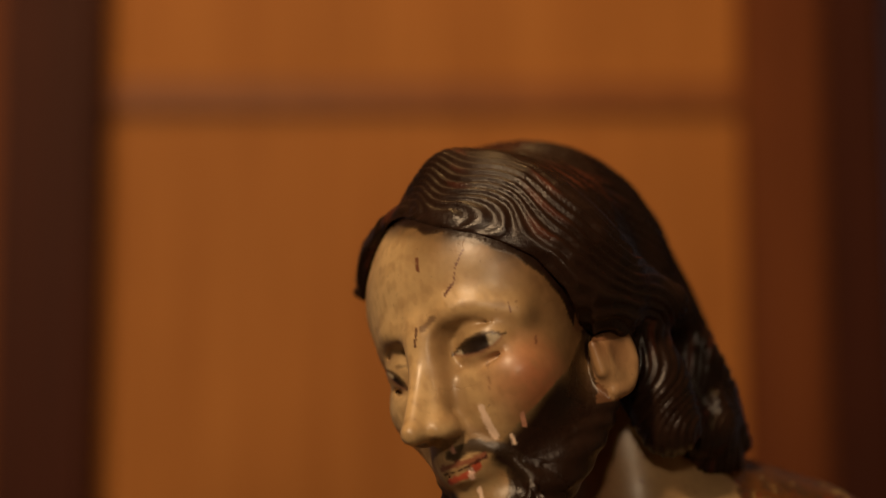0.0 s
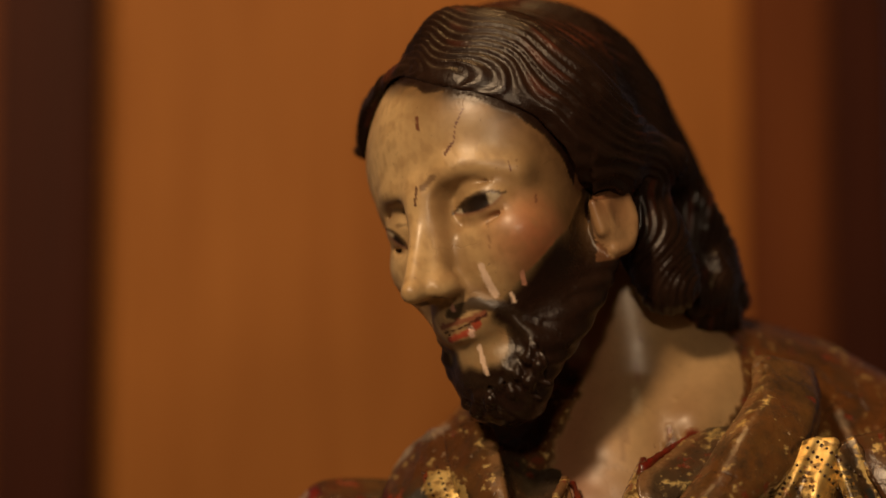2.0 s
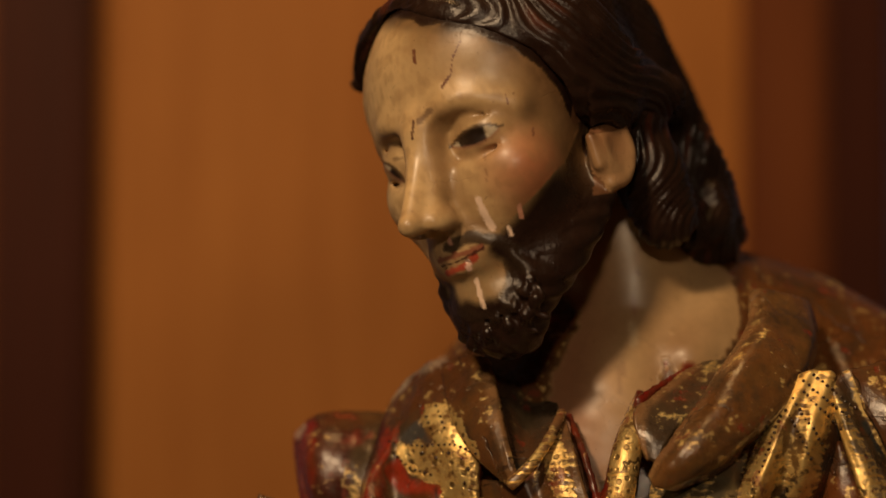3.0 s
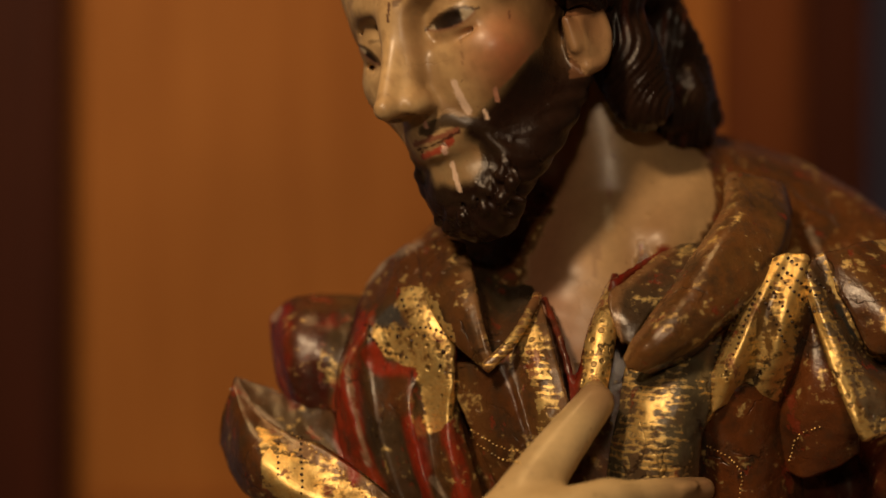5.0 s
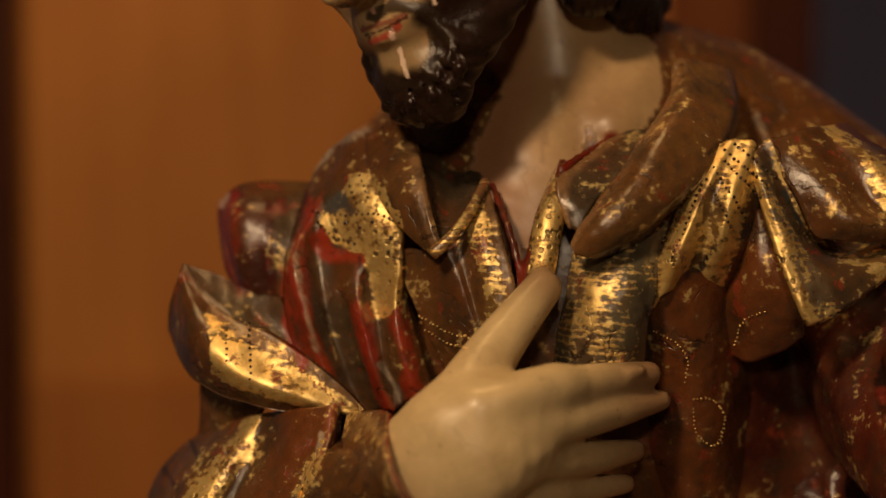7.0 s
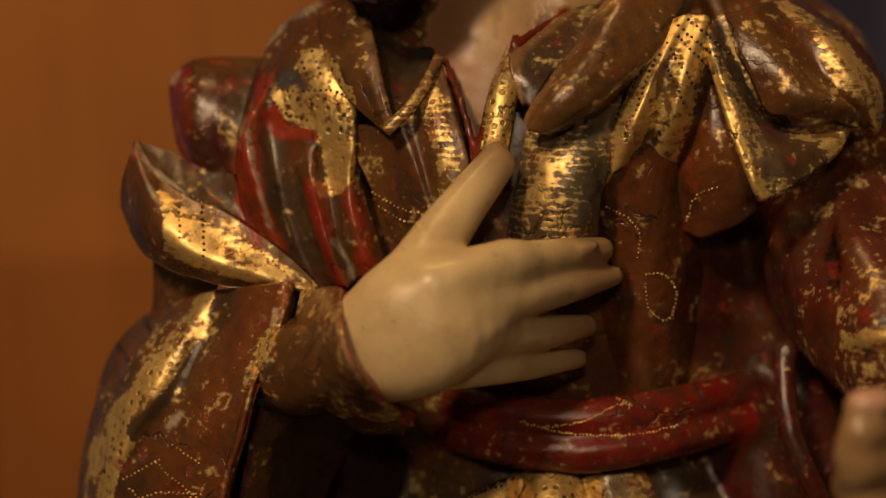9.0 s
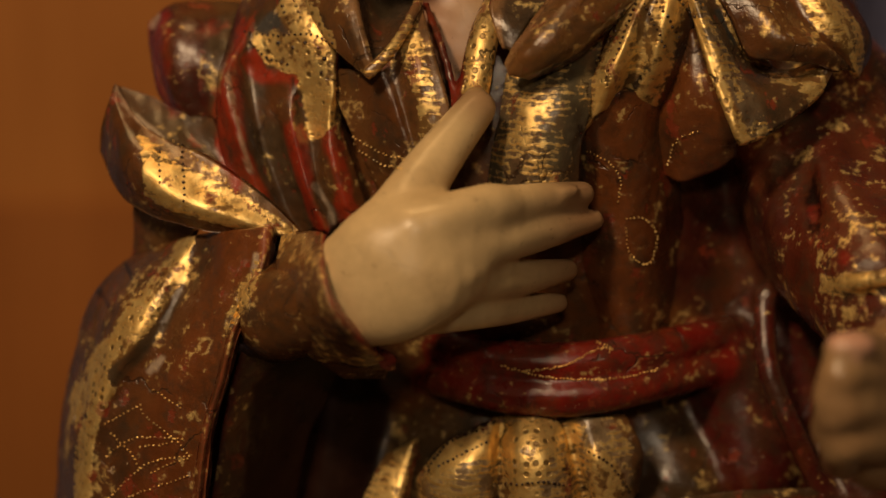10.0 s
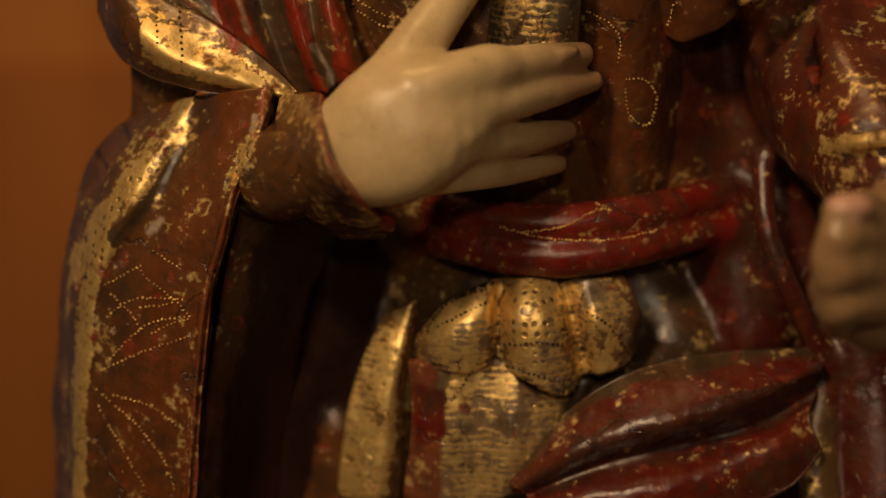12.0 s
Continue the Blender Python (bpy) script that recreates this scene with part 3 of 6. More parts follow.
    streak([(0.88, -7.02, -4.49), (1.55, -6.37, -4.31), (2.29, -5.60, -4.67), (2.78, -5.07, -5.35), (2.88, -4.91, -6.16)], 0.36, (0.03, 0.017, 0.010), 0.9)
    streak([(0.72, -7.18, -4.57), (0.93, -6.97, -4.38)], 0.16, (0.05, 0.027, 0.015), 0.7)
    streak([(2.51, -5.30, -5.78), (2.43, -5.30, -7.04), (1.98, -5.69, -7.91), (1.25, -6.41, -7.92), (0.71, -6.98, -7.48)], 0.34, (0.03, 0.017, 0.010), 0.75)
    streak([(0.46, -7.40, -5.00), (0.92, -6.94, -4.97), (1.37, -6.50, -4.92), (1.82, -6.06, -4.84)], 0.16, (0.25, 0.07, 0.04), 0.85)
    streak([(0.61, -7.21, -5.59), (1.06, -6.77, -5.53), (1.54, -6.31, -5.23)], 0.20, (0.40, 0.05, 0.025), 0.9)
    streak([(0.47, -7.38, -5.25), (0.94, -6.90, -5.21), (1.40, -6.46, -5.11), (1.88, -6.00, -4.91)], 0.06, (0.06, 0.012, 0.008), 0.9)
    streak([(0.33, -4.05, -2.69), (0.37, -3.95, -3.37), (0.49, -3.79, -4.07)], 0.17, GESSO)
    streak([(0.97, -3.30, -4.16), (1.00, -3.25, -4.49)], 0.13, GESSO)
    streak([(1.50, -2.84, -3.35), (1.46, -2.83, -3.87)], 0.10, (0.55, 0.27, 0.18))
    streak([(0.22, -5.49, -5.26), (0.19, -5.50, -5.57)], 0.14, (0.75, 0.5, 0.4))
    streak([(0.33, -5.32, -6.14), (0.30, -5.31, -6.86), (0.31, -5.26, -7.33)], 0.12, GESSO)
    streak([(-0.14, -5.94, -4.09), (-0.15, -5.93, -4.30)], 0.12, (0.6, 0.33, 0.24))
    streak([(1.05, -5.20, 2.47), (1.09, -5.13, 2.03)], 0.28, (0.68, 0.5, 0.3), 0.6)
    streak([(1.92, -4.46, 4.24), (1.51, -4.81, 3.53), (1.35, -4.93, 2.92), (0.96, -5.29, 2.45)], 0.055, (0.12, 0.035, 0.02))
    streak([(-0.18, -6.35, 1.40), (-0.36, -6.48, 0.59)], 0.06, (0.10, 0.04, 0.02))
    streak([(0.36, -5.83, 1.59), (0.03, -6.14, 1.33)], 0.2, (0.16, 0.09, 0.05), 0.8)
    streak([(0.47, -5.91, 4.42), (0.39, -5.96, 3.92)], 0.05, (0.16, 0.06, 0.03))
    streak([(2.80, -3.39, 1.50), (2.77, -3.39, 1.03)], 0.05, (0.16, 0.06, 0.03))
    streak([(3.43, -2.67, 0.09), (3.22, -2.82, -0.77)], 0.04, (0.16, 0.06, 0.03))
    streak([(1.71, -4.33, -0.65), (1.48, -4.46, -2.02)], 0.03, (0.16, 0.06, 0.03), 0.45)
    # fine curls in the beard
    v = v + n * (carved * 0.05 * np.sin(v[:, 2] * 5 + 2.5 * wobble(v, 1.6, 7) + 4 * v[:, 0]))[:, None]
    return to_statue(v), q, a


def carve_hair():
    c = Carving((-8, -8, -11), (11, 13, 11.5), 0.125)
    hair = c.coat(HAIR, 0, 2)
    front = [(0.22, -5.13, 6.94), (2.02, -4.77, 5.77), (3.48, -3.69, 4.61), (4.39, -2.37, 3.04), (4.62, -1.11, 1.32), (4.65, 0.37, 0.09)]
    rear = [(-0.01, -5.07, 7.23), (-2.15, -4.44, 6.95), (-4.46, -3.36, 6.25), (-6.36, -2.44, 5.23)]
    c.ball((-2.65, 4.69, 3.86), (6.9, 7.1, 7.0), hair)
    c.ball((0, 0.4, 3.2), (5.7, 6.95, 6.35), hair, 0.6)
    c.ball((-0.4, -1.9, 2.8), (6.05, 4.75, 5.0), hair, 1.2)
    c.tube([(0.49, -2.37, 8.40), (4.11, -1.82, 6.37), (5.69, -0.34, 3.42), (5.16, 2.31, 1.32), (5.09, 5.03, 0.52)], [0.9, 1.0, 1.2, 1.2, 1.0], hair, 2.0)
    c.tube([(3.71, -3.29, 4.26), (4.87, -2.34, 2.95), (5.32, -1.17, 1.18), (5.07, 1.10, 0.06)], [0.6, 0.9, 1.0, 1.0], hair, 1.2)
    turn = np.array(HEAD.to_3x3())

    def below(x, y, z):
        fx = turn[0, 0] * x + turn[0, 1] * y + turn[0, 2] * z
        fz = turn[2, 0] * x + turn[2, 1] * y + turn[2, 2] * z
        return np.maximum(height_over(HAIRLINE, fx, fz), y - 3.5) * 0.8

    c.put((-9, -9, -12), (9, 6, 12), below, 0.5, None, cut=True)
    c.tube([(-0.89, -4.73, 7.19), (-3.46, -3.92, 6.88), (-5.48, -3.15, 6.13), (-6.95, -2.41, 4.97)], [0.4, 0.5, 0.5, 0.4], hair, 0.5)
    c.tube([(3.60, 3.60, -0.09), (4.13, 3.68, -2.57), (4.27, 4.00, -5.09)], [1.4, 1.7, 1.5], hair, 0.8)
    # the mass that falls behind the ear and curls on the neck
    c.tube([(1.89, 6.26, 2.67), (1.30, 8.95, -0.79), (1.67, 9.53, -3.85), (2.12, 8.59, -5.88)], [2.4, 2.2, 2.3, 2.0], hair, 1.2)
    c.tube([(0.44, 9.23, 4.76), (-0.29, 11.84, 0.35), (0.74, 11.68, -4.39)], [1.8, 1.8, 1.6], hair, 0.8)
    c.tube([(2.16, 3.60, 1.02), (3.36, 4.85, 0.19), (3.24, 7.75, 0.48)], [0.9, 1.0, 1.1], hair, 0.6)
    c.tube([(2.94, 6.06, -1.32), (3.17, 6.47, -3.95), (3.33, 6.78, -5.98), (3.69, 8.61, -5.40), (3.81, 8.64, -4.16)], [0.8, 0.95, 0.9, 0.8, 0.5], hair, 0.25)
    c.tube([(1.70, 6.46, -3.01), (1.77, 6.67, -5.03), (2.39, 7.41, -6.81), (2.89, 9.44, -7.00)], [0.9, 0.95, 0.9, 0.8], hair, 0.3)
    c.tube([(2.78, 8.81, 0.55), (3.17, 9.36, -1.91), (2.63, 10.51, -4.17), (2.70, 10.72, -6.24)], [0.8, 0.9, 0.9, 0.8], hair, 0.3)
    v, q, a = c.surface()
    n = normals(v, q)
    turn = np.array(HEAD.to_3x3())
    over = height_over(HAIRLINE, v @ turn[0], v @ turn[2])
    hem = step(2.2, 0.0, over) * step(-0.5, 1.5, v @ turn[0] - facing((-3.71, -4.17, 6.80))[0]) * (v[:, 1] < 1.5) * step(-1.5, 0.5, v[:, 2])
    v = v - n * (0.33 * hem)[:, None]
    run = np.minimum(chain_distance(v, front + [(4.55, 3.06, -0.73), (3.47, 5.24, -3.91), (2.78, 6.31, -7.19)]), chain_distance(v, rear) + 0.3)
    phase = run * 2 * np.pi / 0.78 + 3.6 * wobble(v, 0.42, 2) + 1.9 * wobble(v, 1.1, 21)
    fx, fz = v @ turn[0], v @ turn[2]
    low = step(0.6, -0.6, fz - facing((3.42, 3.41, -0.02))[1]) * step(-0.4, 0.4, fx - facing((3.52, 3.54, -0.47))[0])
    fall = (fx * 0.85 - fz * 0.35 + 0.25 * np.sin(fz * 1.3)) * 2 * np.pi / 0.75 + 2.6 * wobble(v, 0.6, 31)
    phase = np.where(low > 0.5, fall, phase)
    fade = np.clip(0.55 + 0.6 * wobble(v, 0.6, 5), 0.1, 1.2)
    wave = np.abs(np.sin(phase / 2)) ** 0.7 - 0.6
    v = v + n * ((1 - 0.7 * hem) * (0.19 * fade * wave + (0.075 - 0.03 * low) * np.sin(phase * 2.3 + 3 * wobble(v, 1.5, 8))))[:, None]
    worn = step(0.25, 0.4, wave) * step(0.1, 0.8, wobble(v, 1.3, 12)) * 0.6
    brush(a, worn, (0.13, 0.035, 0.018))
    return to_statue(v), q, a

# coats of the draperies: paint, share of gold leaf, cloth
RED_C, WINE_C, SCARLET_C = ((0.20, 0.016, 0.008), 0.10, 3.0), ((0.060, 0.013, 0.008), 0.06, 3.0), ((0.30, 0.030, 0.011), 0.06, 3.0)
CRIMSON_C, RUST_C, WORN_C = ((0.13, 0.013, 0.008), 0.16, 3.0), ((0.135, 0.042, 0.012), 0.13, 3.0), ((0.20, 0.06, 0.028), 0.22, 3.0)
BROWN_C, TAN_C, COLLAR_C = ((0.10, 0.038, 0.012), 0.14, 3.0), ((0.13, 0.058, 0.018), 0.24, 3.0), ((0.150, 0.072, 0.022), 0.16, 3.0)
OLIVE_C, DUSK_C, SLATE_C = ((0.075, 0.045, 0.022), 0.16, 3.0), ((0.05, 0.035, 0.02), 0.04, 3.0), ((0.07, 0.065, 0.06), 0.22, 3.0)
GOLD_C, GILT_C, STROKE_C = ((0.20, 0.11, 0.035), 0.58, 3.0), ((0.24, 0.13, 0.04), 0.80, 3.0), ((0.12, 0.10, 0.06), 0.33, 3.0)
RIM_C, REDRIM_C = ((0.26, 0.14, 0.06), 0.27, 3.0), ((0.22, 0.06, 0.025), 0.26, 3.0)
# lining coat that carries the shade of the sleeve's hollow
SHADED_LINING_C = ((0.022, 0.006, 0.004), 0.0, 2.2)
SKIRT_C, SILVER_C = ((0.27, 0.19, 0.105), 0.50, 3.0), ((0.16, 0.12, 0.075), 0.5, 3.0)


class Cloth:
    """A carved fold: a surface drawn over a few lines that run along it, with thickness and a rounded edge."""

    def __init__(self, thick):
        self.thick, self.lines, self.coats = thick, [], []

    def line(self, pts, coat):
        self.lines.append(np.array(pts, float))
        self.coats.append(np.array((*coat[0], coat[1], coat[2])))

    def mesh(self):
        def eased(pts, n):
            q = np.concatenate([2 * pts[:1] - pts[1:2], pts, 2 * pts[-1:] - pts[-2:-1]])
            at = np.linspace(0, len(pts) - 1 - 1e-6, n)
            i = at.astype(int)
            t = (at - i).reshape((-1,) + (1,) * (pts.ndim - 1))
            a, b, c, d = q[i], q[i + 1], q[i + 2], q[i + 3]
            return 0.5 * (2 * b + (c - a) * t + (2 * a - 5 * b + 4 * c - d) * t * t + (3 * b - 3 * c + d - a) * t ** 3)

        long = max(np.linalg.norm(np.diff(p, axis=0), axis=1).sum() for p in self.lines)
        wide = np.linalg.norm(np.diff([p[len(p) // 2] for p in self.lines], axis=0), axis=1).sum()
        m, n = int(long / 0.16) + 8, int(wide / 0.16) + 8
        grid = eased(np.array([eased(p, m) for p in self.lines]), n)
        flat = grid.reshape(-1, 3)
        push = 0.07 * wobble(flat, 1.1, 51) + 0.035 * wobble(flat, 3.2, 52) + 0.012 * wobble(flat, 9.0, 53)
        du, dv = np.gradient(grid, axis=0), np.gradient(grid, axis=1)
        out = np.cross(du, dv)
        out /= np.linalg.norm(out, axis=2)[..., None] + 1e-9
        if out[..., 1].mean() > 0:
            out = -out
        front = grid + out * push.reshape(n, m, 1)
        at = np.linspace(0, len(self.coats) - 1, n)[:, None] + 0.16 * wobble(flat, 1.4, 54).reshape(n, m) + 0.07 * wobble(flat, 5.0, 55).reshape(n, m)
        at = np.clip(at, 0, len(self.coats) - 1 - 1e-6)
        i = at.astype(int)
        t = step(0.35, 0.65, at - i)[..., None]
        coats = np.array(self.coats)
        paint = coats[i] * (1 - t) + coats[i + 1] * t
        # front, a rounded rim and the back are one closed skin
        ring = np.concatenate([np.arange(m), np.arange(1, n) * m + m - 1, (n - 1) * m + np.arange(m - 2, -1, -1), np.arange(n - 2, 0, -1) * m])
        centre = front.reshape(-1, 3)
        inner = np.clip(np.array([ring // m, ring % m]).T, 2, (n - 3, m - 3))
        away = centre[ring] - front[inner[:, 0], inner[:, 1]]
        away /= np.linalg.norm(away, axis=1)[:, None] + 1e-9
        back = (front - out * self.thick).reshape(-1, 3)
        rim = (centre[ring] + back[ring]) / 2 + away * self.thick * 0.45
        k = n * m
        cell = (np.arange(n - 1)[:, None] * m + np.arange(m - 1)).ravel()
        quads = np.column_stack([cell, cell + 1, cell + m + 1, cell + m])
        turn = np.cross(du, dv)[..., 1].mean() < 0
        quads = quads if not turn else quads[:, ::-1]
        r = np.arange(len(ring))
        s = np.roll(r, -1)
        sides = np.concatenate([np.column_stack([ring[r], 2 * k + r, 2 * k + s, ring[s]]), np.column_stack([2 * k + r, k + ring[r], k + ring[s], 2 * k + s])])
        quads = np.concatenate([quads, quads[:, ::-1] + k, sides])
        colours = paint.reshape(k, 5)
        return np.concatenate([centre, back, rim]), quads, np.concatenate([colours, colours, colours[ring]])


def gathered(pieces):
    count = np.cumsum([0] + [len(p[0]) for p in pieces])
    return np.concatenate([p[0] for p in pieces]), np.concatenate([p[1] + n for p, n in zip(pieces, count)]), np.concatenate([p[2] for p in pieces])


def drapery():
    sheets = []
    # cape hanging behind the near shoulder
    s = Cloth(0.35)
    s.line([(-9.6, -1.0, 107.9), (-9.6, -1.5, 107.0), (-9.4, -2.0, 105.8), (-9.1, -2.5, 104.7), (-8.4, -3.0, 103.8)], RED_C)
    s.line([(-8.7, -1.5, 108.7), (-8.8, -3.0, 107.6), (-8.6, -3.8, 106.2), (-8.3, -4.0, 104.8), (-7.8, -4.0, 103.9)], WINE_C)
    s.line([(-7.5, -1.0, 108.9), (-7.5, -3.2, 107.9), (-7.5, -4.2, 106.4), (-7.3, -4.3, 105.0), (-7.0, -4.3, 103.7)], WINE_C)
    s.line([(-5.4, -1.0, 108.8), (-5.8, -3.0, 107.8), (-6.1, -4.2, 106.7), (-6.3, -4.6, 105.2), (-6.2, -4.8, 103.5)], OLIVE_C)
    sheets.append(s.mesh())
    # dark lining between the cape and the rolled edge
    s = Cloth(0.35)
    s.line([(-10.9, -3.0, 105.2), (-9.4, -3.4, 104.8), (-8.2, -3.8, 104.2), (-6.7, -4.6, 104.0)], OLIVE_C)
    s.line([(-10.5, -3.8, 104.6), (-8.9, -4.4, 103.7), (-7.4, -5.0, 102.9), (-5.7, -5.8, 102.2)], OLIVE_C)
    s.line([(-10.0, -4.4, 103.9), (-8.1, -5.6, 102.6), (-6.1, -6.6, 101.5), (-3.7, -7.0, 99.6)], OLIVE_C)
    sheets.append(s.mesh())
    # striped cape on the near shoulder
    s = Cloth(0.35)
    s.line([(-5.2, -2.0, 109.4), (-5.7, -3.5, 108.1), (-6.4, -4.6, 106.2), (-6.5, -5.2, 104.3), (-6.2, -5.8, 102.2), (-5.2, -6.2, 100.5)], WINE_C)
    s.line([(-4.8, -2.4, 110.0), (-5.2, -4.6, 107.9), (-5.9, -5.7, 106.3), (-5.9, -6.5, 105.0), (-5.5, -6.9, 103.3), (-5.0, -7.0, 101.8), (-4.5, -7.1, 100.1)], SCARLET_C)
    s.line([(-4.3, -2.8, 110.6), (-4.8, -4.9, 107.7), (-5.1, -5.2, 106.0), (-4.9, -5.7, 104.3), (-4.4, -6.0, 102.4), (-3.7, -6.3, 100.5), (-3.0, -6.4, 99.2)], OLIVE_C)
    s.line([(-3.9, -3.2, 110.9), (-4.0, -5.2, 108.4), (-4.3, -5.6, 106.0), (-4.1, -6.1, 104.3), (-3.6, -6.4, 102.3), (-3.0, -6.7, 100.6), (-2.4, -6.8, 99.3)], OLIVE_C)
    s.line([(-3.5, -3.4, 111.2), (-3.4, -5.8, 108.5), (-3.5, -6.1, 106.1), (-3.3, -7.0, 104.2), (-2.9, -7.3, 102.3), (-2.5, -7.5, 100.9), (-1.8, -7.5, 99.4)], SCARLET_C)
    s.line([(-3.0, -3.6, 111.3), (-2.6, -6.4, 108.3), (-2.5, -6.9, 106.4), (-2.8, -6.5, 104.9), (-2.4, -6.6, 103.2), (-2.1, -7.0, 101.3), (-1.4, -7.0, 99.6)], OLIVE_C)
    s.line([(-2.4, -3.8, 111.5), (-1.8, -6.4, 108.3), (-1.5, -7.1, 106.9), (-1.5, -7.4, 105.4), (-1.7, -7.4, 104.0), (-1.5, -7.8, 102.1), (-0.8, -7.9, 99.9)], SCARLET_C)
    s.line([(-1.8, -4.0, 111.7), (-1.3, -5.6, 108.7), (-1.1, -6.0, 107.0), (-1.1, -6.4, 105.4), (-1.0, -6.8, 103.7), (-0.6, -7.2, 102.0), (0.0, -7.4, 100.1)], BROWN_C)
    sheets.append(s.mesh())
    # near lapel
    s = Cloth(0.35)
    s.line([(-3.0, -4.2, 111.2), (-2.7, -5.7, 109.5), (-2.0, -7.0, 107.9), (-1.0, -8.0, 106.7), (-0.3, -8.6, 106.1)], TAN_C)
    s.line([(-1.8, -5.0, 111.6), (-1.5, -7.0, 109.5), (-1.0, -8.1, 108.2), (-0.6, -8.9, 107.0), (-0.2, -9.0, 106.2)], TAN_C)
    s.line([(-0.9, -5.2, 111.4), (-0.6, -7.3, 109.6), (-0.4, -8.5, 108.2), (-0.2, -9.2, 107.1), (0.0, -9.3, 106.3)], RIM_C)
    sheets.append(s.mesh())
    # dark cloth inside the collar
    s = Cloth(0.2)
    s.line([(-0.9, -5.2, 110.9), (-0.4, -7.0, 108.8), (-0.1, -8.6, 106.7)], DUSK_C)
    s.line([(0.8, -4.2, 110.2), (0.7, -6.0, 108.5), (0.4, -8.4, 106.9)], DUSK_C)
    s.line([(2.1, -5.2, 109.6), (1.8, -6.8, 108.6), (0.8, -8.5, 107.1)], DUSK_C)
    sheets.append(s.mesh())
    # breast beside the slit
    s = Cloth(0.25)
    s.line([(-1.9, -6.2, 106.1), (-1.1, -7.2, 104.3), (-0.3, -7.6, 102.6), (0.9, -7.8, 100.2)], TAN_C)
    s.line([(0.0, -8.2, 106.3), (0.8, -8.8, 104.7), (1.3, -9.0, 103.2), (2.0, -9.0, 101.3)], BROWN_C)
    s.line([(0.9, -8.2, 107.0), (1.3, -8.7, 105.4), (1.8, -9.0, 103.7), (2.3, -9.2, 101.6)], TAN_C)
    s.line([(1.7, -7.8, 108.1), (2.0, -9.1, 106.1), (2.4, -9.5, 104.2), (2.8, -9.6, 102.1)], GOLD_C)
    s.line([(2.2, -7.0, 109.2), (2.7, -8.7, 107.0), (3.1, -9.4, 105.4), (3.5, -9.6, 103.8)], RIM_C)
    sheets.append(s.mesh())
    # small inner collar
    s = Cloth(0.25)
    s.line([(8.2, -5.6, 111.2), (6.6, -7.1, 110.3), (5.4, -8.1, 109.6), (5.1, -8.8, 108.7), (5.5, -9.2, 107.3)], RIM_C)
    s.line([(8.9, -6.0, 111.3), (7.3, -7.6, 109.9), (6.3, -8.6, 109.1), (5.8, -9.1, 108.3), (5.7, -9.3, 107.3)], OLIVE_C)
    s.line([(9.6, -6.0, 111.3), (8.2, -7.8, 109.8), (7.0, -8.8, 108.9), (6.4, -9.2, 108.1), (5.9, -9.4, 107.2)], OLIVE_C)
    sheets.append(s.mesh())
    # broad turned-down collar
    s = Cloth(0.4)
    s.line([(10.6, -4.6, 114.3), (10.0, -6.8, 112.8), (8.8, -8.6, 111.1), (7.3, -9.8, 109.4), (6.2, -10.4, 107.9), (5.5, -10.4, 106.7)], RIM_C)
    s.line([(11.2, -5.0, 114.3), (10.6, -7.8, 112.7), (9.3, -9.8, 110.8), (7.9, -11.0, 109.1), (6.6, -11.4, 107.7), (5.6, -11.0, 106.4)], COLLAR_C)
    s.line([(12.1, -4.8, 114.1), (11.6, -7.8, 112.2), (10.4, -9.8, 110.3), (8.8, -11.1, 108.6), (7.2, -11.5, 107.2), (6.0, -11.0, 106.2)], COLLAR_C)
    s.line([(13.0, -4.4, 113.9), (12.7, -7.2, 112.1), (11.6, -9.2, 110.0), (9.8, -10.5, 108.4), (8.0, -11.0, 107.0), (6.4, -10.7, 106.1)], COLLAR_C)
    s.line([(13.4, -3.8, 113.7), (13.2, -6.0, 111.9), (12.1, -8.0, 109.8), (10.2, -9.3, 108.1), (8.4, -9.8, 106.7), (6.7, -9.8, 106.0)], WINE_C)
    sheets.append(s.mesh())
    # breast with scratched gilding
    s = Cloth(0.3)
    s.line([(5.8, -8.7, 106.2), (5.4, -9.0, 104.4), (5.1, -9.0, 102.8), (4.9, -8.6, 100.1)], STROKE_C)
    s.line([(6.9, -9.4, 106.3), (6.4, -10.4, 104.8), (6.1, -10.6, 103.0), (6.0, -10.2, 100.3)], STROKE_C)
    s.line([(8.3, -9.2, 107.2), (7.8, -10.7, 105.1), (7.6, -10.9, 103.0), (7.5, -10.4, 100.3)], STROKE_C)
    s.line([(9.9, -8.8, 108.3), (9.2, -9.8, 105.2), (8.8, -9.9, 102.9), (8.8, -9.5, 100.2)], STROKE_C)
    sheets.append(s.mesh())
    # gilded folds that run down from the far shoulder
    s = Cloth(0.3)
    s.line([(11.3, -8.4, 110.3), (10.1, -9.2, 108.2), (9.2, -9.7, 105.9), (8.8, -9.2, 103.7)], GOLD_C)
    s.line([(12.2, -8.9, 110.9), (10.9, -10.1, 108.7), (10.1, -10.6, 106.7), (9.5, -9.8, 104.6)], GILT_C)
    s.line([(12.7, -9.0, 110.9), (11.5, -9.9, 108.7), (11.1, -9.7, 106.6), (10.4, -9.0, 104.8)], GOLD_C)
    s.line([(13.4, -9.2, 110.7), (12.3, -10.3, 108.6), (11.8, -10.2, 106.6), (11.4, -9.0, 104.9)], GILT_C)
    s.line([(14.1, -8.6, 108.9), (13.6, -9.0, 107.7), (13.1, -8.6, 105.8), (12.5, -8.0, 104.3)], BROWN_C)
    sheets.append(s.mesh())
    # rust-brown front of the robe
    s = Cloth(0.3)
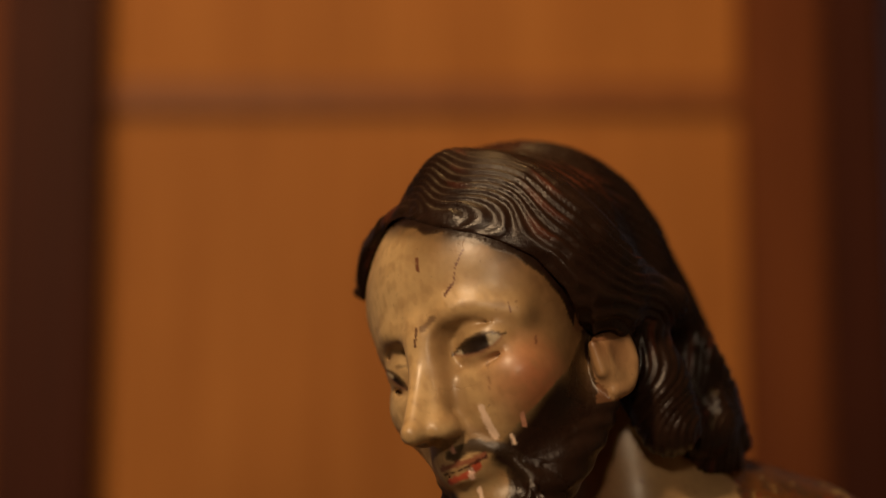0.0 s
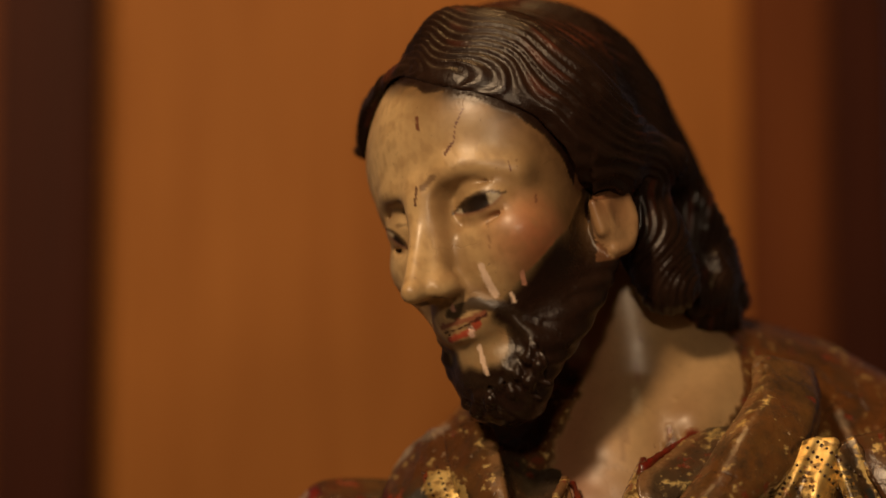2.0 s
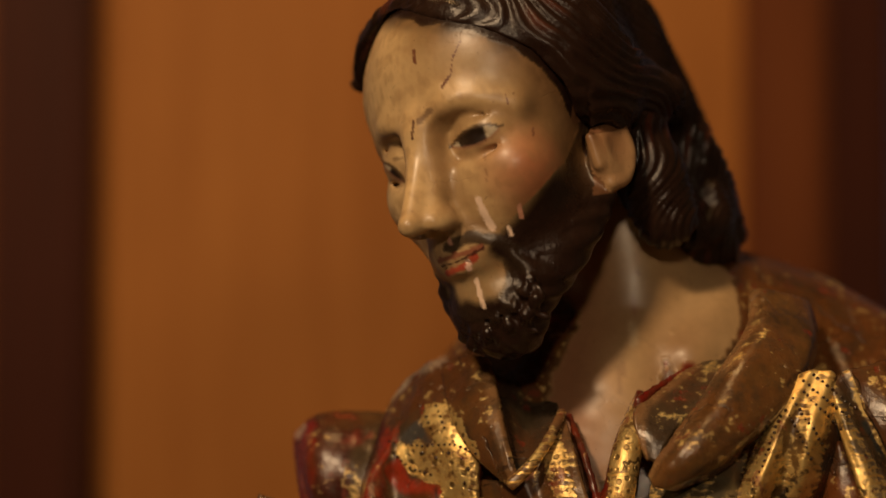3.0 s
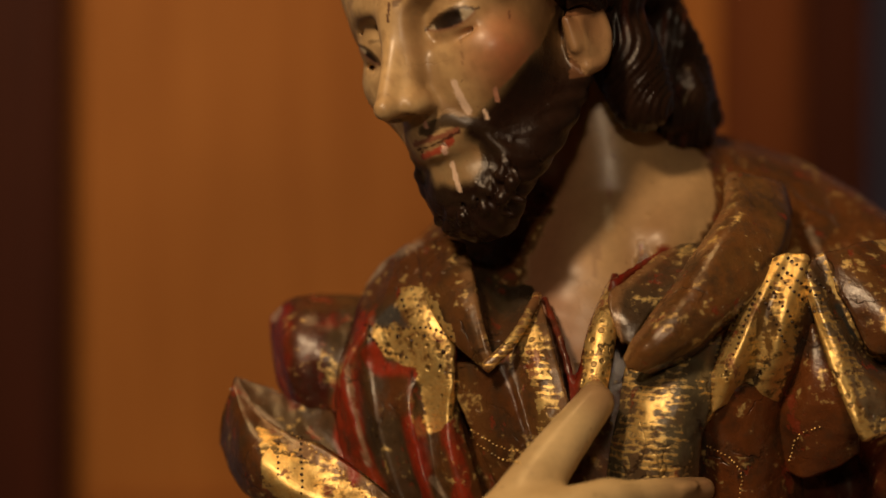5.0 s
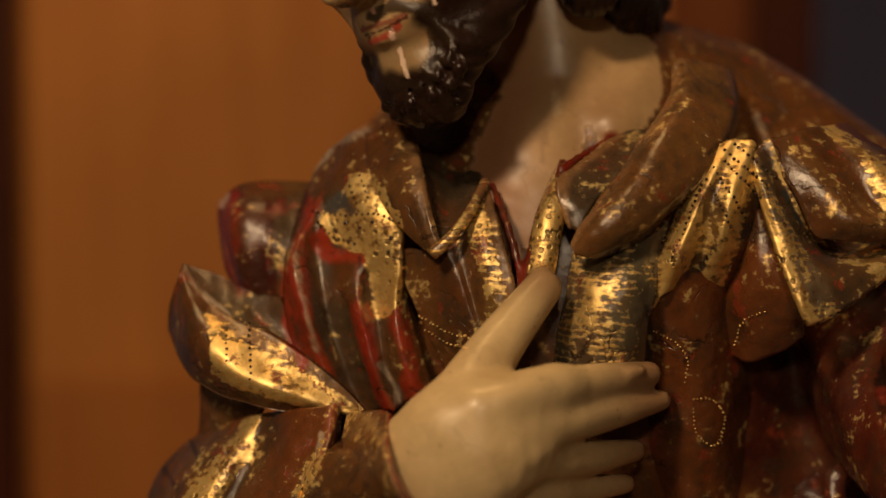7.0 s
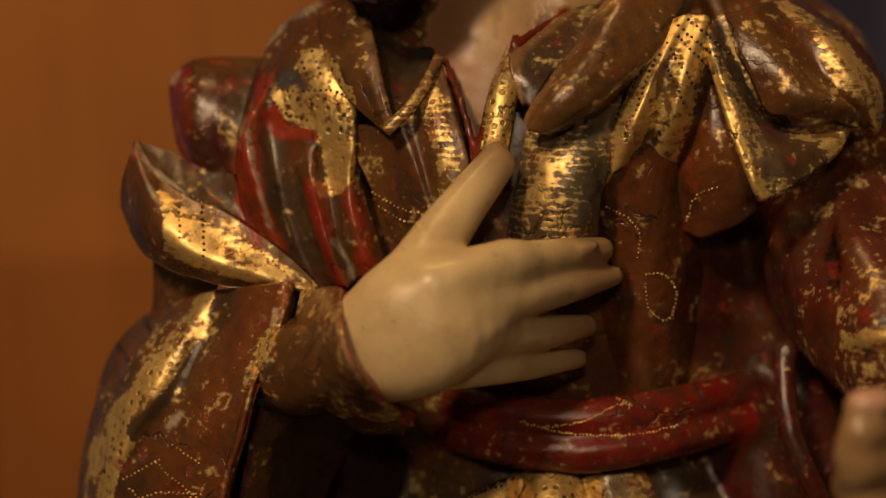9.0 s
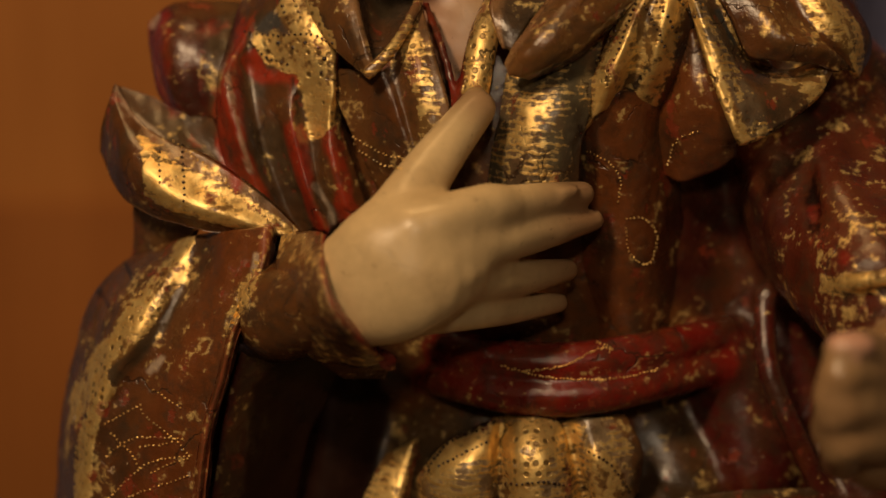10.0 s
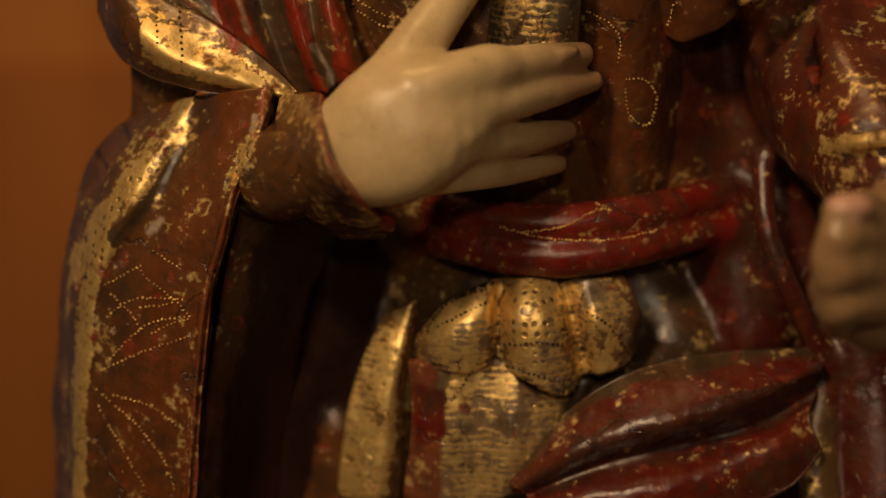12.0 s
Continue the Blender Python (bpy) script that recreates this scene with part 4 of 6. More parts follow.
    s.line([(8.3, -8.8, 104.2), (8.5, -7.0, 100.4), (8.7, -6.6, 97.9), (8.9, -6.2, 94.0)], RUST_C)
    s.line([(9.7, -9.6, 105.2), (10.2, -8.6, 100.7), (10.3, -8.4, 98.2), (10.7, -7.6, 94.3)], RUST_C)
    s.line([(11.2, -9.3, 105.4), (11.6, -8.6, 100.6), (11.9, -8.3, 98.1), (12.0, -7.6, 94.3)], RUST_C)
    s.line([(13.1, -7.6, 104.2), (13.7, -6.4, 100.3), (13.8, -6.0, 97.7), (13.9, -5.8, 93.8)], BROWN_C)
    sheets.append(s.mesh())
    # brown panel below the far shoulder
    s = Cloth(0.3)
    s.line([(13.3, -8.8, 107.9), (12.6, -8.4, 105.7), (12.3, -8.2, 103.7), (12.7, -7.6, 101.7)], RUST_C)
    s.line([(13.4, -9.2, 108.0), (13.3, -9.6, 105.8), (13.2, -9.2, 103.8), (13.5, -8.2, 101.5)], RUST_C)
    s.line([(13.7, -9.2, 108.0), (14.1, -9.9, 105.8), (14.3, -9.6, 103.9), (14.7, -8.6, 102.0)], RUST_C)
    s.line([(14.0, -9.0, 108.0), (14.7, -9.8, 105.8), (15.2, -9.8, 104.1), (15.5, -8.8, 102.6)], BROWN_C)
    sheets.append(s.mesh())
    # front flare of the far cape
    s = Cloth(0.35)
    s.line([(12.9, -8.9, 110.1), (13.5, -10.3, 107.9), (14.2, -11.1, 105.9), (14.8, -11.6, 104.3), (15.2, -11.6, 103.5)], GILT_C)
    s.line([(13.1, -9.3, 110.3), (13.9, -10.5, 108.1), (14.8, -10.9, 106.1), (15.6, -11.3, 104.8), (16.1, -11.3, 103.8)], SILVER_C)
    s.line([(13.5, -9.2, 110.6), (14.8, -9.6, 108.0), (15.7, -9.6, 106.4), (16.9, -10.6, 105.4), (17.4, -10.8, 104.5)], OLIVE_C)
    s.line([(13.9, -9.2, 110.8), (15.3, -9.4, 107.8), (16.7, -8.6, 106.3), (18.5, -9.8, 106.0), (18.8, -10.0, 105.4)], GOLD_C)
    s.line([(14.0, -9.2, 110.9), (15.5, -9.4, 107.7), (17.4, -8.4, 106.2), (19.3, -9.6, 106.7), (19.4, -9.6, 106.3)], RIM_C)
    sheets.append(s.mesh())
    # roll of the far cape
    s = Cloth(0.35)
    s.line([(13.8, -8.8, 110.9), (14.9, -9.8, 108.8), (15.6, -10.3, 107.1), (16.6, -10.5, 106.8), (18.3, -10.4, 106.7), (19.5, -10.0, 106.3)], BROWN_C)
    s.line([(14.8, -8.6, 111.1), (16.0, -10.0, 109.3), (16.8, -10.8, 108.0), (17.7, -10.9, 107.5), (18.7, -10.7, 107.2), (19.6, -10.0, 106.7)], TAN_C)
    s.line([(16.0, -7.8, 111.4), (17.2, -9.0, 109.7), (18.0, -9.6, 108.4), (18.7, -10.0, 107.6), (19.4, -9.8, 107.1), (20.1, -9.4, 106.4)], BROWN_C)
    s.line([(16.8, -7.2, 111.5), (18.3, -8.9, 110.2), (19.1, -9.8, 108.8), (19.9, -9.8, 107.7), (20.3, -9.4, 106.9), (20.6, -9.0, 106.1)], GOLD_C)
    s.line([(17.8, -6.0, 111.6), (19.5, -7.4, 110.4), (20.6, -8.0, 109.1), (21.4, -8.0, 107.8), (21.5, -7.8, 106.8), (21.1, -7.6, 105.8)], WINE_C)
    sheets.append(s.mesh())
    # rolled gilded edge above the sleeve
    s = Cloth(0.3)
    s.line([(-10.9, -4.0, 105.4), (-9.9, -5.4, 104.1), (-8.6, -6.6, 103.3), (-7.0, -7.4, 102.7), (-5.4, -8.0, 101.7), (-4.0, -8.4, 100.6), (-3.0, -8.6, 99.6)], RIM_C)
    s.line([(-11.1, -4.5, 104.9), (-10.2, -6.6, 103.3), (-8.8, -7.7, 102.3), (-7.3, -8.1, 101.6), (-5.7, -8.4, 100.9), (-4.4, -8.6, 100.2), (-3.3, -8.7, 99.5)], GILT_C)
    s.line([(-11.5, -4.4, 103.9), (-10.5, -6.8, 102.3), (-9.0, -8.1, 101.3), (-7.6, -8.6, 100.7), (-6.2, -8.8, 100.3), (-4.8, -8.8, 99.8), (-3.4, -8.8, 99.4)], GILT_C)
    s.line([(-11.8, -3.6, 102.4), (-10.8, -5.4, 100.9), (-9.4, -6.8, 100.1), (-7.9, -7.6, 99.7), (-6.5, -8.1, 99.5), (-5.0, -8.4, 99.4), (-3.6, -8.6, 99.3)], BROWN_C)
    sheets.append(s.mesh())
    # cloth between the rolled edge and the sleeve
    s = Cloth(0.3)
    s.line([(-10.3, -3.4, 100.2), (-10.3, -3.4, 98.8), (-10.5, -3.2, 97.3)], BROWN_C)
    s.line([(-8.9, -5.0, 99.7), (-9.2, -4.8, 98.6), (-9.6, -4.4, 97.0)], TAN_C)
    s.line([(-7.4, -6.2, 99.5), (-7.8, -5.8, 98.5), (-8.2, -5.4, 97.1)], BROWN_C)
    sheets.append(s.mesh())
    # wide sleeve
    s = Cloth(0.35)
    s.line([(-9.0, -4.0, 98.5), (-10.9, -4.0, 97.4), (-12.3, -4.0, 95.7), (-13.3, -3.6, 92.8), (-13.9, -3.2, 89.8), (-14.3, -3.0, 85.8), (-14.7, -3.0, 79.3)], BROWN_C)
    s.line([(-8.4, -5.5, 98.8), (-10.0, -6.4, 97.4), (-11.2, -6.8, 95.5), (-12.2, -6.6, 92.9), (-13.0, -6.2, 90.3), (-13.3, -6.0, 86.7), (-13.7, -6.0, 80.4)], TAN_C)
    s.line([(-7.7, -6.8, 99.1), (-8.8, -7.9, 97.4), (-10.0, -8.5, 95.3), (-11.2, -8.5, 93.1), (-12.0, -8.1, 90.8), (-12.6, -7.9, 87.3), (-13.1, -7.7, 81.1)], GILT_C)
    s.line([(-6.9, -7.4, 99.3), (-7.7, -8.0, 97.4), (-8.9, -8.5, 95.0), (-10.3, -8.5, 92.9), (-11.3, -8.5, 90.7), (-11.7, -8.5, 87.4), (-12.1, -8.5, 81.3)], BROWN_C)
    s.line([(-5.9, -8.6, 99.6), (-6.3, -9.6, 97.7), (-7.3, -10.0, 95.1), (-8.3, -10.0, 92.9), (-9.1, -10.0, 90.8), (-9.6, -9.8, 87.8), (-10.0, -9.6, 81.7)], RUST_C)
    s.line([(-4.9, -9.4, 99.8), (-5.3, -10.4, 97.8), (-6.2, -10.8, 95.3), (-6.8, -10.8, 93.1), (-7.5, -10.6, 90.9), (-7.8, -10.4, 87.9), (-8.3, -10.2, 81.9)], RUST_C)
    s.line([(-4.2, -9.6, 99.9), (-4.6, -10.9, 98.1), (-5.6, -11.3, 96.1), (-6.2, -11.3, 93.9), (-6.8, -11.1, 91.8), (-7.3, -10.9, 88.6), (-8.0, -10.5, 82.0)], REDRIM_C)
    s.line([(-3.9, -8.6, 99.6), (-4.2, -9.6, 97.9), (-5.2, -9.8, 95.8), (-5.9, -9.8, 93.6), (-6.6, -9.6, 91.4), (-7.0, -9.4, 88.1), (-7.7, -9.0, 81.4)], WINE_C)
    sheets.append(s.mesh())
    # lining inside the sleeve; its inner lines are near-black, painted as shade
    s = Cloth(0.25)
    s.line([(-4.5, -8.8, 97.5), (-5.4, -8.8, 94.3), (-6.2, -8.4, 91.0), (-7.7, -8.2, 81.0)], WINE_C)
    s.line([(-3.2, -8.2, 95.9), (-3.8, -7.4, 93.2), (-4.6, -6.8, 90.1), (-6.3, -6.4, 80.2)], SHADED_LINING_C)
    s.line([(-1.1, -6.0, 93.1), (-1.9, -5.8, 91.3), (-2.9, -5.6, 88.7), (-4.3, -5.6, 79.9)], SHADED_LINING_C)
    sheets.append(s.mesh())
    # cuff
    s = Cloth(0.3)
    s.line([(-3.7, -9.6, 99.6), (-4.0, -11.4, 98.4), (-3.6, -12.4, 96.7), (-2.6, -12.0, 95.0), (-1.2, -10.6, 93.7), (0.6, -9.0, 93.2)], TAN_C)
    s.line([(-2.9, -11.2, 100.0), (-3.0, -13.4, 98.8), (-2.7, -14.4, 97.4), (-1.8, -14.2, 96.0), (-0.7, -12.8, 94.7), (0.6, -10.8, 93.9)], TAN_C)
    s.line([(-2.3, -12.4, 100.2), (-2.5, -14.8, 99.1), (-2.1, -15.8, 97.8), (-1.4, -15.6, 96.6), (-0.4, -14.2, 95.4), (0.7, -12.0, 94.4)], TAN_C)
    s.line([(-2.1, -12.8, 100.2), (-2.2, -15.3, 99.2), (-1.9, -16.3, 98.0), (-1.2, -16.1, 96.8), (-0.3, -14.7, 95.7), (0.7, -12.5, 94.7)], RIM_C)
    s.line([(-1.9, -12.8, 100.1), (-2.0, -15.2, 99.2), (-1.7, -16.2, 98.0), (-1.0, -16.0, 96.9), (-0.1, -14.6, 95.7), (0.7, -12.4, 94.7)], RED_C)
    s.line([(-1.8, -12.0, 99.9), (-1.9, -14.4, 99.1), (-1.5, -15.4, 97.9), (-0.8, -15.2, 96.8), (-0.0, -13.8, 95.7), (0.8, -11.8, 94.8)], RED_C)
    sheets.append(s.mesh())
    # gilded edge strip of the skirt
    s = Cloth(0.3)
    s.line([(0.7, -6.6, 89.2), (-0.4, -7.2, 87.3), (-1.1, -7.4, 84.7), (-1.5, -7.4, 81.0)], GOLD_C)
    s.line([(1.7, -7.2, 89.8), (1.0, -8.1, 87.5), (0.6, -8.4, 85.0), (0.1, -8.4, 81.3)], GILT_C)
    s.line([(2.1, -7.0, 89.9), (1.7, -7.7, 87.4), (1.4, -7.9, 84.8), (1.2, -7.9, 81.1)], TAN_C)
    sheets.append(s.mesh())
    # lower skirt
    s = Cloth(0.3)
    s.line([(1.6, -8.2, 87.5), (1.7, -8.6, 84.5), (1.4, -8.6, 81.1)], WORN_C)
    s.line([(2.6, -9.0, 87.6), (2.5, -9.4, 84.8), (2.4, -9.2, 81.3)], WORN_C)
    s.line([(3.5, -9.4, 87.6), (3.4, -9.8, 84.9), (3.3, -9.6, 81.4)], SKIRT_C)
    s.line([(4.7, -9.2, 87.9), (4.8, -9.7, 84.8), (4.7, -9.6, 81.4)], SKIRT_C)
    s.line([(6.4, -9.6, 87.5), (6.1, -10.3, 85.0), (5.7, -10.0, 81.8)], SKIRT_C)
    s.line([(8.7, -9.4, 86.4), (7.8, -9.8, 84.5), (6.7, -9.6, 81.9)], SKIRT_C)
    sheets.append(s.mesh())
    # pleats of the skirt
    s = Cloth(0.3)
    s.line([(2.0, -7.8, 88.4), (2.0, -8.0, 87.7), (2.0, -8.0, 87.1)], GOLD_C)
    s.line([(2.9, -8.8, 90.0), (2.8, -9.6, 88.9), (3.0, -9.4, 87.5)], SKIRT_C)
    s.line([(4.1, -9.2, 90.9), (3.9, -10.3, 89.4), (4.1, -10.0, 87.5)], SKIRT_C)
    s.line([(5.1, -9.3, 91.3), (4.9, -10.0, 89.8), (4.9, -9.8, 87.7)], SKIRT_C)
    s.line([(5.6, -9.0, 91.3), (5.5, -9.2, 89.5), (5.5, -9.2, 87.7)], GOLD_C)
    s.line([(6.3, -9.4, 91.5), (6.1, -10.6, 89.9), (6.3, -10.5, 87.4)], SKIRT_C)
    s.line([(7.2, -9.5, 91.5), (7.2, -10.9, 90.0), (7.4, -10.8, 86.9)], SKIRT_C)
    s.line([(8.0, -9.3, 91.3), (8.3, -10.3, 89.3), (8.5, -10.2, 86.5)], SKIRT_C)
    s.line([(8.3, -9.0, 91.1), (8.9, -9.3, 89.0), (9.3, -9.4, 87.2)], GOLD_C)
    s.line([(9.1, -9.4, 91.4), (9.3, -10.5, 89.8), (9.8, -10.3, 87.4)], SKIRT_C)
    s.line([(9.9, -9.4, 91.4), (10.4, -10.4, 89.8), (11.0, -10.1, 87.8)], SKIRT_C)
    s.line([(10.9, -9.0, 91.4), (11.7, -9.4, 89.8), (11.7, -9.2, 88.1)], TAN_C)
    sheets.append(s.mesh())
    # mantle that crosses the skirt
    s = Cloth(0.4)
    s.line([(5.9, -9.8, 82.5), (8.3, -10.0, 85.5), (10.8, -10.2, 87.3), (13.2, -10.0, 88.0), (16.5, -9.8, 88.2), (19.6, -9.4, 88.1)], OLIVE_C)
    s.line([(6.0, -10.6, 82.5), (8.4, -11.2, 84.9), (11.0, -11.5, 86.4), (13.4, -11.6, 87.0), (16.5, -11.2, 87.4), (19.5, -10.0, 87.7)], CRIMSON_C)
    s.line([(6.2, -11.0, 82.5), (8.8, -11.9, 84.4), (11.4, -12.4, 85.5), (13.8, -12.4, 86.0), (16.5, -12.0, 86.8), (19.4, -10.8, 87.6)], WINE_C)
    s.line([(6.6, -10.8, 82.1), (9.2, -11.2, 83.4), (11.9, -11.3, 84.2), (14.4, -11.0, 84.6), (17.1, -10.8, 85.4), (19.3, -10.4, 86.5)], WINE_C)
    s.line([(6.7, -11.4, 81.8), (9.3, -12.4, 82.6), (11.9, -12.8, 83.2), (14.3, -12.6, 83.8), (17.1, -12.2, 84.7), (18.8, -11.2, 85.6)], CRIMSON_C)
    s.line([(7.0, -11.6, 80.5), (9.5, -12.6, 81.3), (12.1, -13.0, 81.7), (14.8, -12.8, 81.9), (17.6, -12.4, 82.7), (19.3, -11.6, 84.1)], WINE_C)
    sheets.append(s.mesh())
    return sheets


def carve_body():
    c = Carving((-24, -31, 60), (32, 18, 122), 0.2)
    skin, brown, gold, red, dark = c.coat(SKIN, 0, 1), c.coat(BROWN, 0.15, 3), c.coat((0.20, 0.11, 0.035), 0.78, 3), c.coat(RED, 0.12, 3), c.coat(HOLLOW_SHADE, 0, 2.2)
    olive, wine, rim = c.coat((0.12, 0.068, 0.028), 0.22, 3), c.coat((0.075, 0.010, 0.007), 0.06, 3), c.coat((0.26, 0.14, 0.06), 0.42, 3)
    tan = c.coat((0.115, 0.046, 0.013), 0.17, 3)
    sleeve = c.coat((0.10, 0.02, 0.01), 0.25, 3)
    # trunk
    c.ball((6.70, 1.00, 101.33), (12, 8.5, 15), brown)
    c.ball((9.01, 0.00, 94.35), (10, 7, 12), brown, 2)
    c.tube([(6.48, 2.00, 111.92), (0.09, 2.00, 109.27), (-3.63, 2.00, 107.15)], [4.3, 3.2, 2.2], brown, 2)
    c.tube([(7.82, 2.00, 111.92), (13.18, 2.00, 111.12), (18.96, 0.00, 107.22)], [4.5, 4.4, 4.2], brown, 2)
    c.ball((-3.60, 0.50, 102.35), (4.0, 4.5, 6.4), wine, 1.5)
    c.ball((7.43, -3.00, 84.16), (8, 5.5, 10), olive, 1.0)
    # near-black filling: shade of the gap beside the skirt, put into the colour
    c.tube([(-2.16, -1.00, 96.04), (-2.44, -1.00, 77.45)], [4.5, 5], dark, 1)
    c.tube([(18.17, 0.00, 103.34), (20.38, -1.00, 88.87), (22.03, -2.00, 77.14)], [5, 5.5, 6], wine, 1)
    # neck
    c.tube([(5.15, -0.50, 118.25), (5.92, -1.00, 112.60), (4.75, -2.50, 108.83), (3.90, -3.50, 106.64)], [3.2, 3.5, 3.8, 3.2], skin, 0.4, over=0.2)
    c.tube([(9.03, -2.00, 114.31), (8.86, -3.40, 112.71), (7.87, -4.90, 111.38)], [0.8, 1.0, 0.8], skin, 1.2, over=0.3)
    # edges of the collar and of the slit
    c.tube([(9.57, -4.60, 112.04), (8.08, -5.60, 111.08), (6.57, -7.00, 110.36), (5.29, -8.00, 109.63)], [0.2, 0.2, 0.2, 0.2], red, 0.2)
    c.tube([(5.53, -6.60, 109.89), (4.54, -8.20, 107.92), (4.02, -9.10, 106.21), (3.65, -9.60, 104.49)], [0.22, 0.24, 0.22, 0.2], red, 0.15)
    c.tube([(2.50, -6.60, 108.92), (3.01, -8.00, 107.44), (3.41, -9.00, 105.85), (3.60, -9.60, 104.49)], [0.18, 0.2, 0.2, 0.2], red, 0.15)
    c.tube([(-0.02, -9.20, 106.27), (0.82, -9.00, 107.08), (1.56, -8.20, 108.05), (2.17, -7.20, 109.12)], [0.3, 0.26, 0.26, 0.24], rim, 0.2)
    c.tube([(5.57, -7.40, 109.32), (4.86, -8.60, 107.71), (4.46, -9.20, 105.86), (4.22, -9.30, 104.46)], [0.5, 0.6, 0.6, 0.5], gold, 0.3)
    # sleeve hollow, cut and filled near-black so its shade is in the coat
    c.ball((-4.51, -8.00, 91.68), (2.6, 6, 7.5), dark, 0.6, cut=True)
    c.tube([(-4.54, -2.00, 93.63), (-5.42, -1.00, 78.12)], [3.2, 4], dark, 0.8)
    # forearm (its start near-black, the sleeve's shade painted in), cuff and its red edge
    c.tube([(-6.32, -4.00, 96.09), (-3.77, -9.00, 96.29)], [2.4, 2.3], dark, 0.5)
    c.tube([(-3.64, -10.50, 96.47), (-1.19, -13.20, 97.65)], [2.0, 1.7], tan, 0.3)
    # the hand on the breast
    lie = (-0.35, -1, 0.15)
    skin = c.coat((0.58, 0.43, 0.225), 0, 1)
    c.tube([(-0.24, -13.80, 98.24), (0.75, -14.40, 98.79), (2.36, -13.80, 99.23), (3.47, -12.60, 99.29)], [2.5, 2.7, 2.3, 1.6], skin, 0.3, 0.62, lie)
    c.tube([(0.32, -14.00, 99.75), (1.39, -13.00, 101.40), (2.60, -12.00, 102.97), (4.32, -10.60, 104.88)], [1.5, 1.25, 1.02, 0.8], skin, 0.8)
    c.tube([(1.44, -14.20, 100.45), (4.39, -13.70, 101.11), (6.66, -11.80, 101.21), (8.82, -10.00, 101.24)], [1.15, 0.9, 0.74, 0.52], skin, 0.5)
    c.tube([(1.42, -14.50, 99.37), (4.39, -13.80, 99.80), (6.90, -11.80, 99.88), (9.37, -9.60, 100.05)], [1.15, 0.9, 0.72, 0.45], skin, 0.5)
    c.tube([(1.20, -14.30, 98.20), (4.21, -13.30, 98.29), (6.24, -11.60, 98.04), (8.23, -9.80, 97.97)], [1.15, 0.9, 0.72, 0.48], skin, 0.5)
    c.tube([(1.01, -13.60, 97.03), (4.04, -12.70, 96.92), (5.82, -11.20, 96.64), (7.91, -9.60, 96.53)], [1.05, 0.82, 0.64, 0.42], skin, 0.5)
    c.tube([(4.00, -15.60, 100.60), (5.90, -14.40, 100.93), (7.97, -12.40, 101.13)], [0.08, 0.2, 0.26], None, 0.5, cut=True)
    c.tube([(3.53, -15.90, 99.32), (5.66, -14.60, 99.51), (7.73, -12.60, 99.54)], [0.08, 0.24, 0.34], None, 0.5, cut=True)
    c.tube([(3.55, -15.70, 98.10), (5.49, -14.20, 97.98), (7.56, -12.20, 97.76)], [0.08, 0.22, 0.3], None, 0.5, cut=True)
    c.tube([(1.60, -15.20, 100.72), (2.94, -15.00, 101.12), (4.60, -13.90, 101.45)], [0.3, 0.35, 0.3], skin, 1.4)
    c.tube([(7.84, -11.60, 101.50), (8.36, -11.20, 101.58)], [0.2, 0.2], skin, 0.3)
    c.ball((8.78, -10.40, 101.42), (0.22, 0.2, 0.3), c.coat((0.62, 0.40, 0.26), 0, 1), 0.1)
    # belt of two cords, skirt and crossing mantle
    c.tube([(1.17, 0.00, 93.46), (3.58, -6.80, 93.98), (5.89, -8.40, 93.80), (8.75, -9.00, 93.79), (12.03, -8.40, 94.10), (15.75, -6.00, 94.32)], [0.8, 0.8, 0.85, 0.9, 0.85, 0.8], red, 0.25)
    c.tube([(1.16, 0.00, 91.69), (3.33, -6.80, 92.59), (5.88, -8.60, 92.40), (8.74, -9.20, 92.40), (12.01, -8.60, 92.79), (16.04, -6.00, 92.98)], [0.8, 0.8, 0.9, 0.95, 0.9, 0.8], red, 0.25)
    for pts, r, coat in (
        ([(-1.37, -5.00, 83.39), (-1.68, -5.00, 79.55)], [1.2, 1.6], brown),
        ([(12.66, -4.80, 89.80), (13.76, -6.00, 87.01), (10.95, -8.00, 85.55)], [2.0, 2.2, 1.4], c.coat((0.06, 0.034, 0.015), 0.16, 3)),
        ([(16.44, -4.50, 92.34), (17.15, -5.50, 87.87)], [2.4, 2.4], wine),
        ([(17.34, -7.00, 96.14), (17.39, -8.40, 92.89), (18.90, -9.00, 89.45), (19.66, -9.40, 86.97), (19.52, -10.00, 80.87)], [0.5, 0.5, 0.5, 0.5, 0.7], wine),
        ([(22.02, -8.00, 88.06), (22.59, -10.00, 80.78)], [2.2, 2.6], wine),
    ):
        c.tube(pts, r, coat, 0.8)
    c.tube([(20.25, -9.00, 87.35), (19.36, -10.00, 84.57), (19.50, -11.00, 81.25)], [0.5, 0.7, 0.8], olive, 0.8)
    # far arm and fist
    c.tube([(20.33, -3.00, 104.14), (20.43, -7.00, 99.57), (21.24, -13.00, 97.20)], [4.0, 3.8, 3.2], sleeve, 0.8)
    c.tube([(17.09, -6.00, 102.22), (17.67, -9.00, 99.91), (18.46, -11.00, 97.09)], [0.7, 0.8, 0.6], sleeve, 0.7)
    c.tube([(19.57, -7.00, 103.31), (19.55, -11.00, 100.91), (20.18, -14.00, 99.04)], [0.7, 0.9, 0.6], sleeve, 0.7)
    c.tube([(21.83, -6.00, 103.93), (21.51, -10.00, 101.23), (21.64, -13.00, 99.32)], [0.7, 0.9, 0.6], sleeve, 0.7)
    # fold groove of the far sleeve, its crease shaded near-black in colour
    c.tube([(18.24, -9.40, 102.39), (18.59, -11.60, 99.83), (19.05, -14.00, 98.13)], [0.2, 0.35, 0.3], dark, 0.5, cut=True)
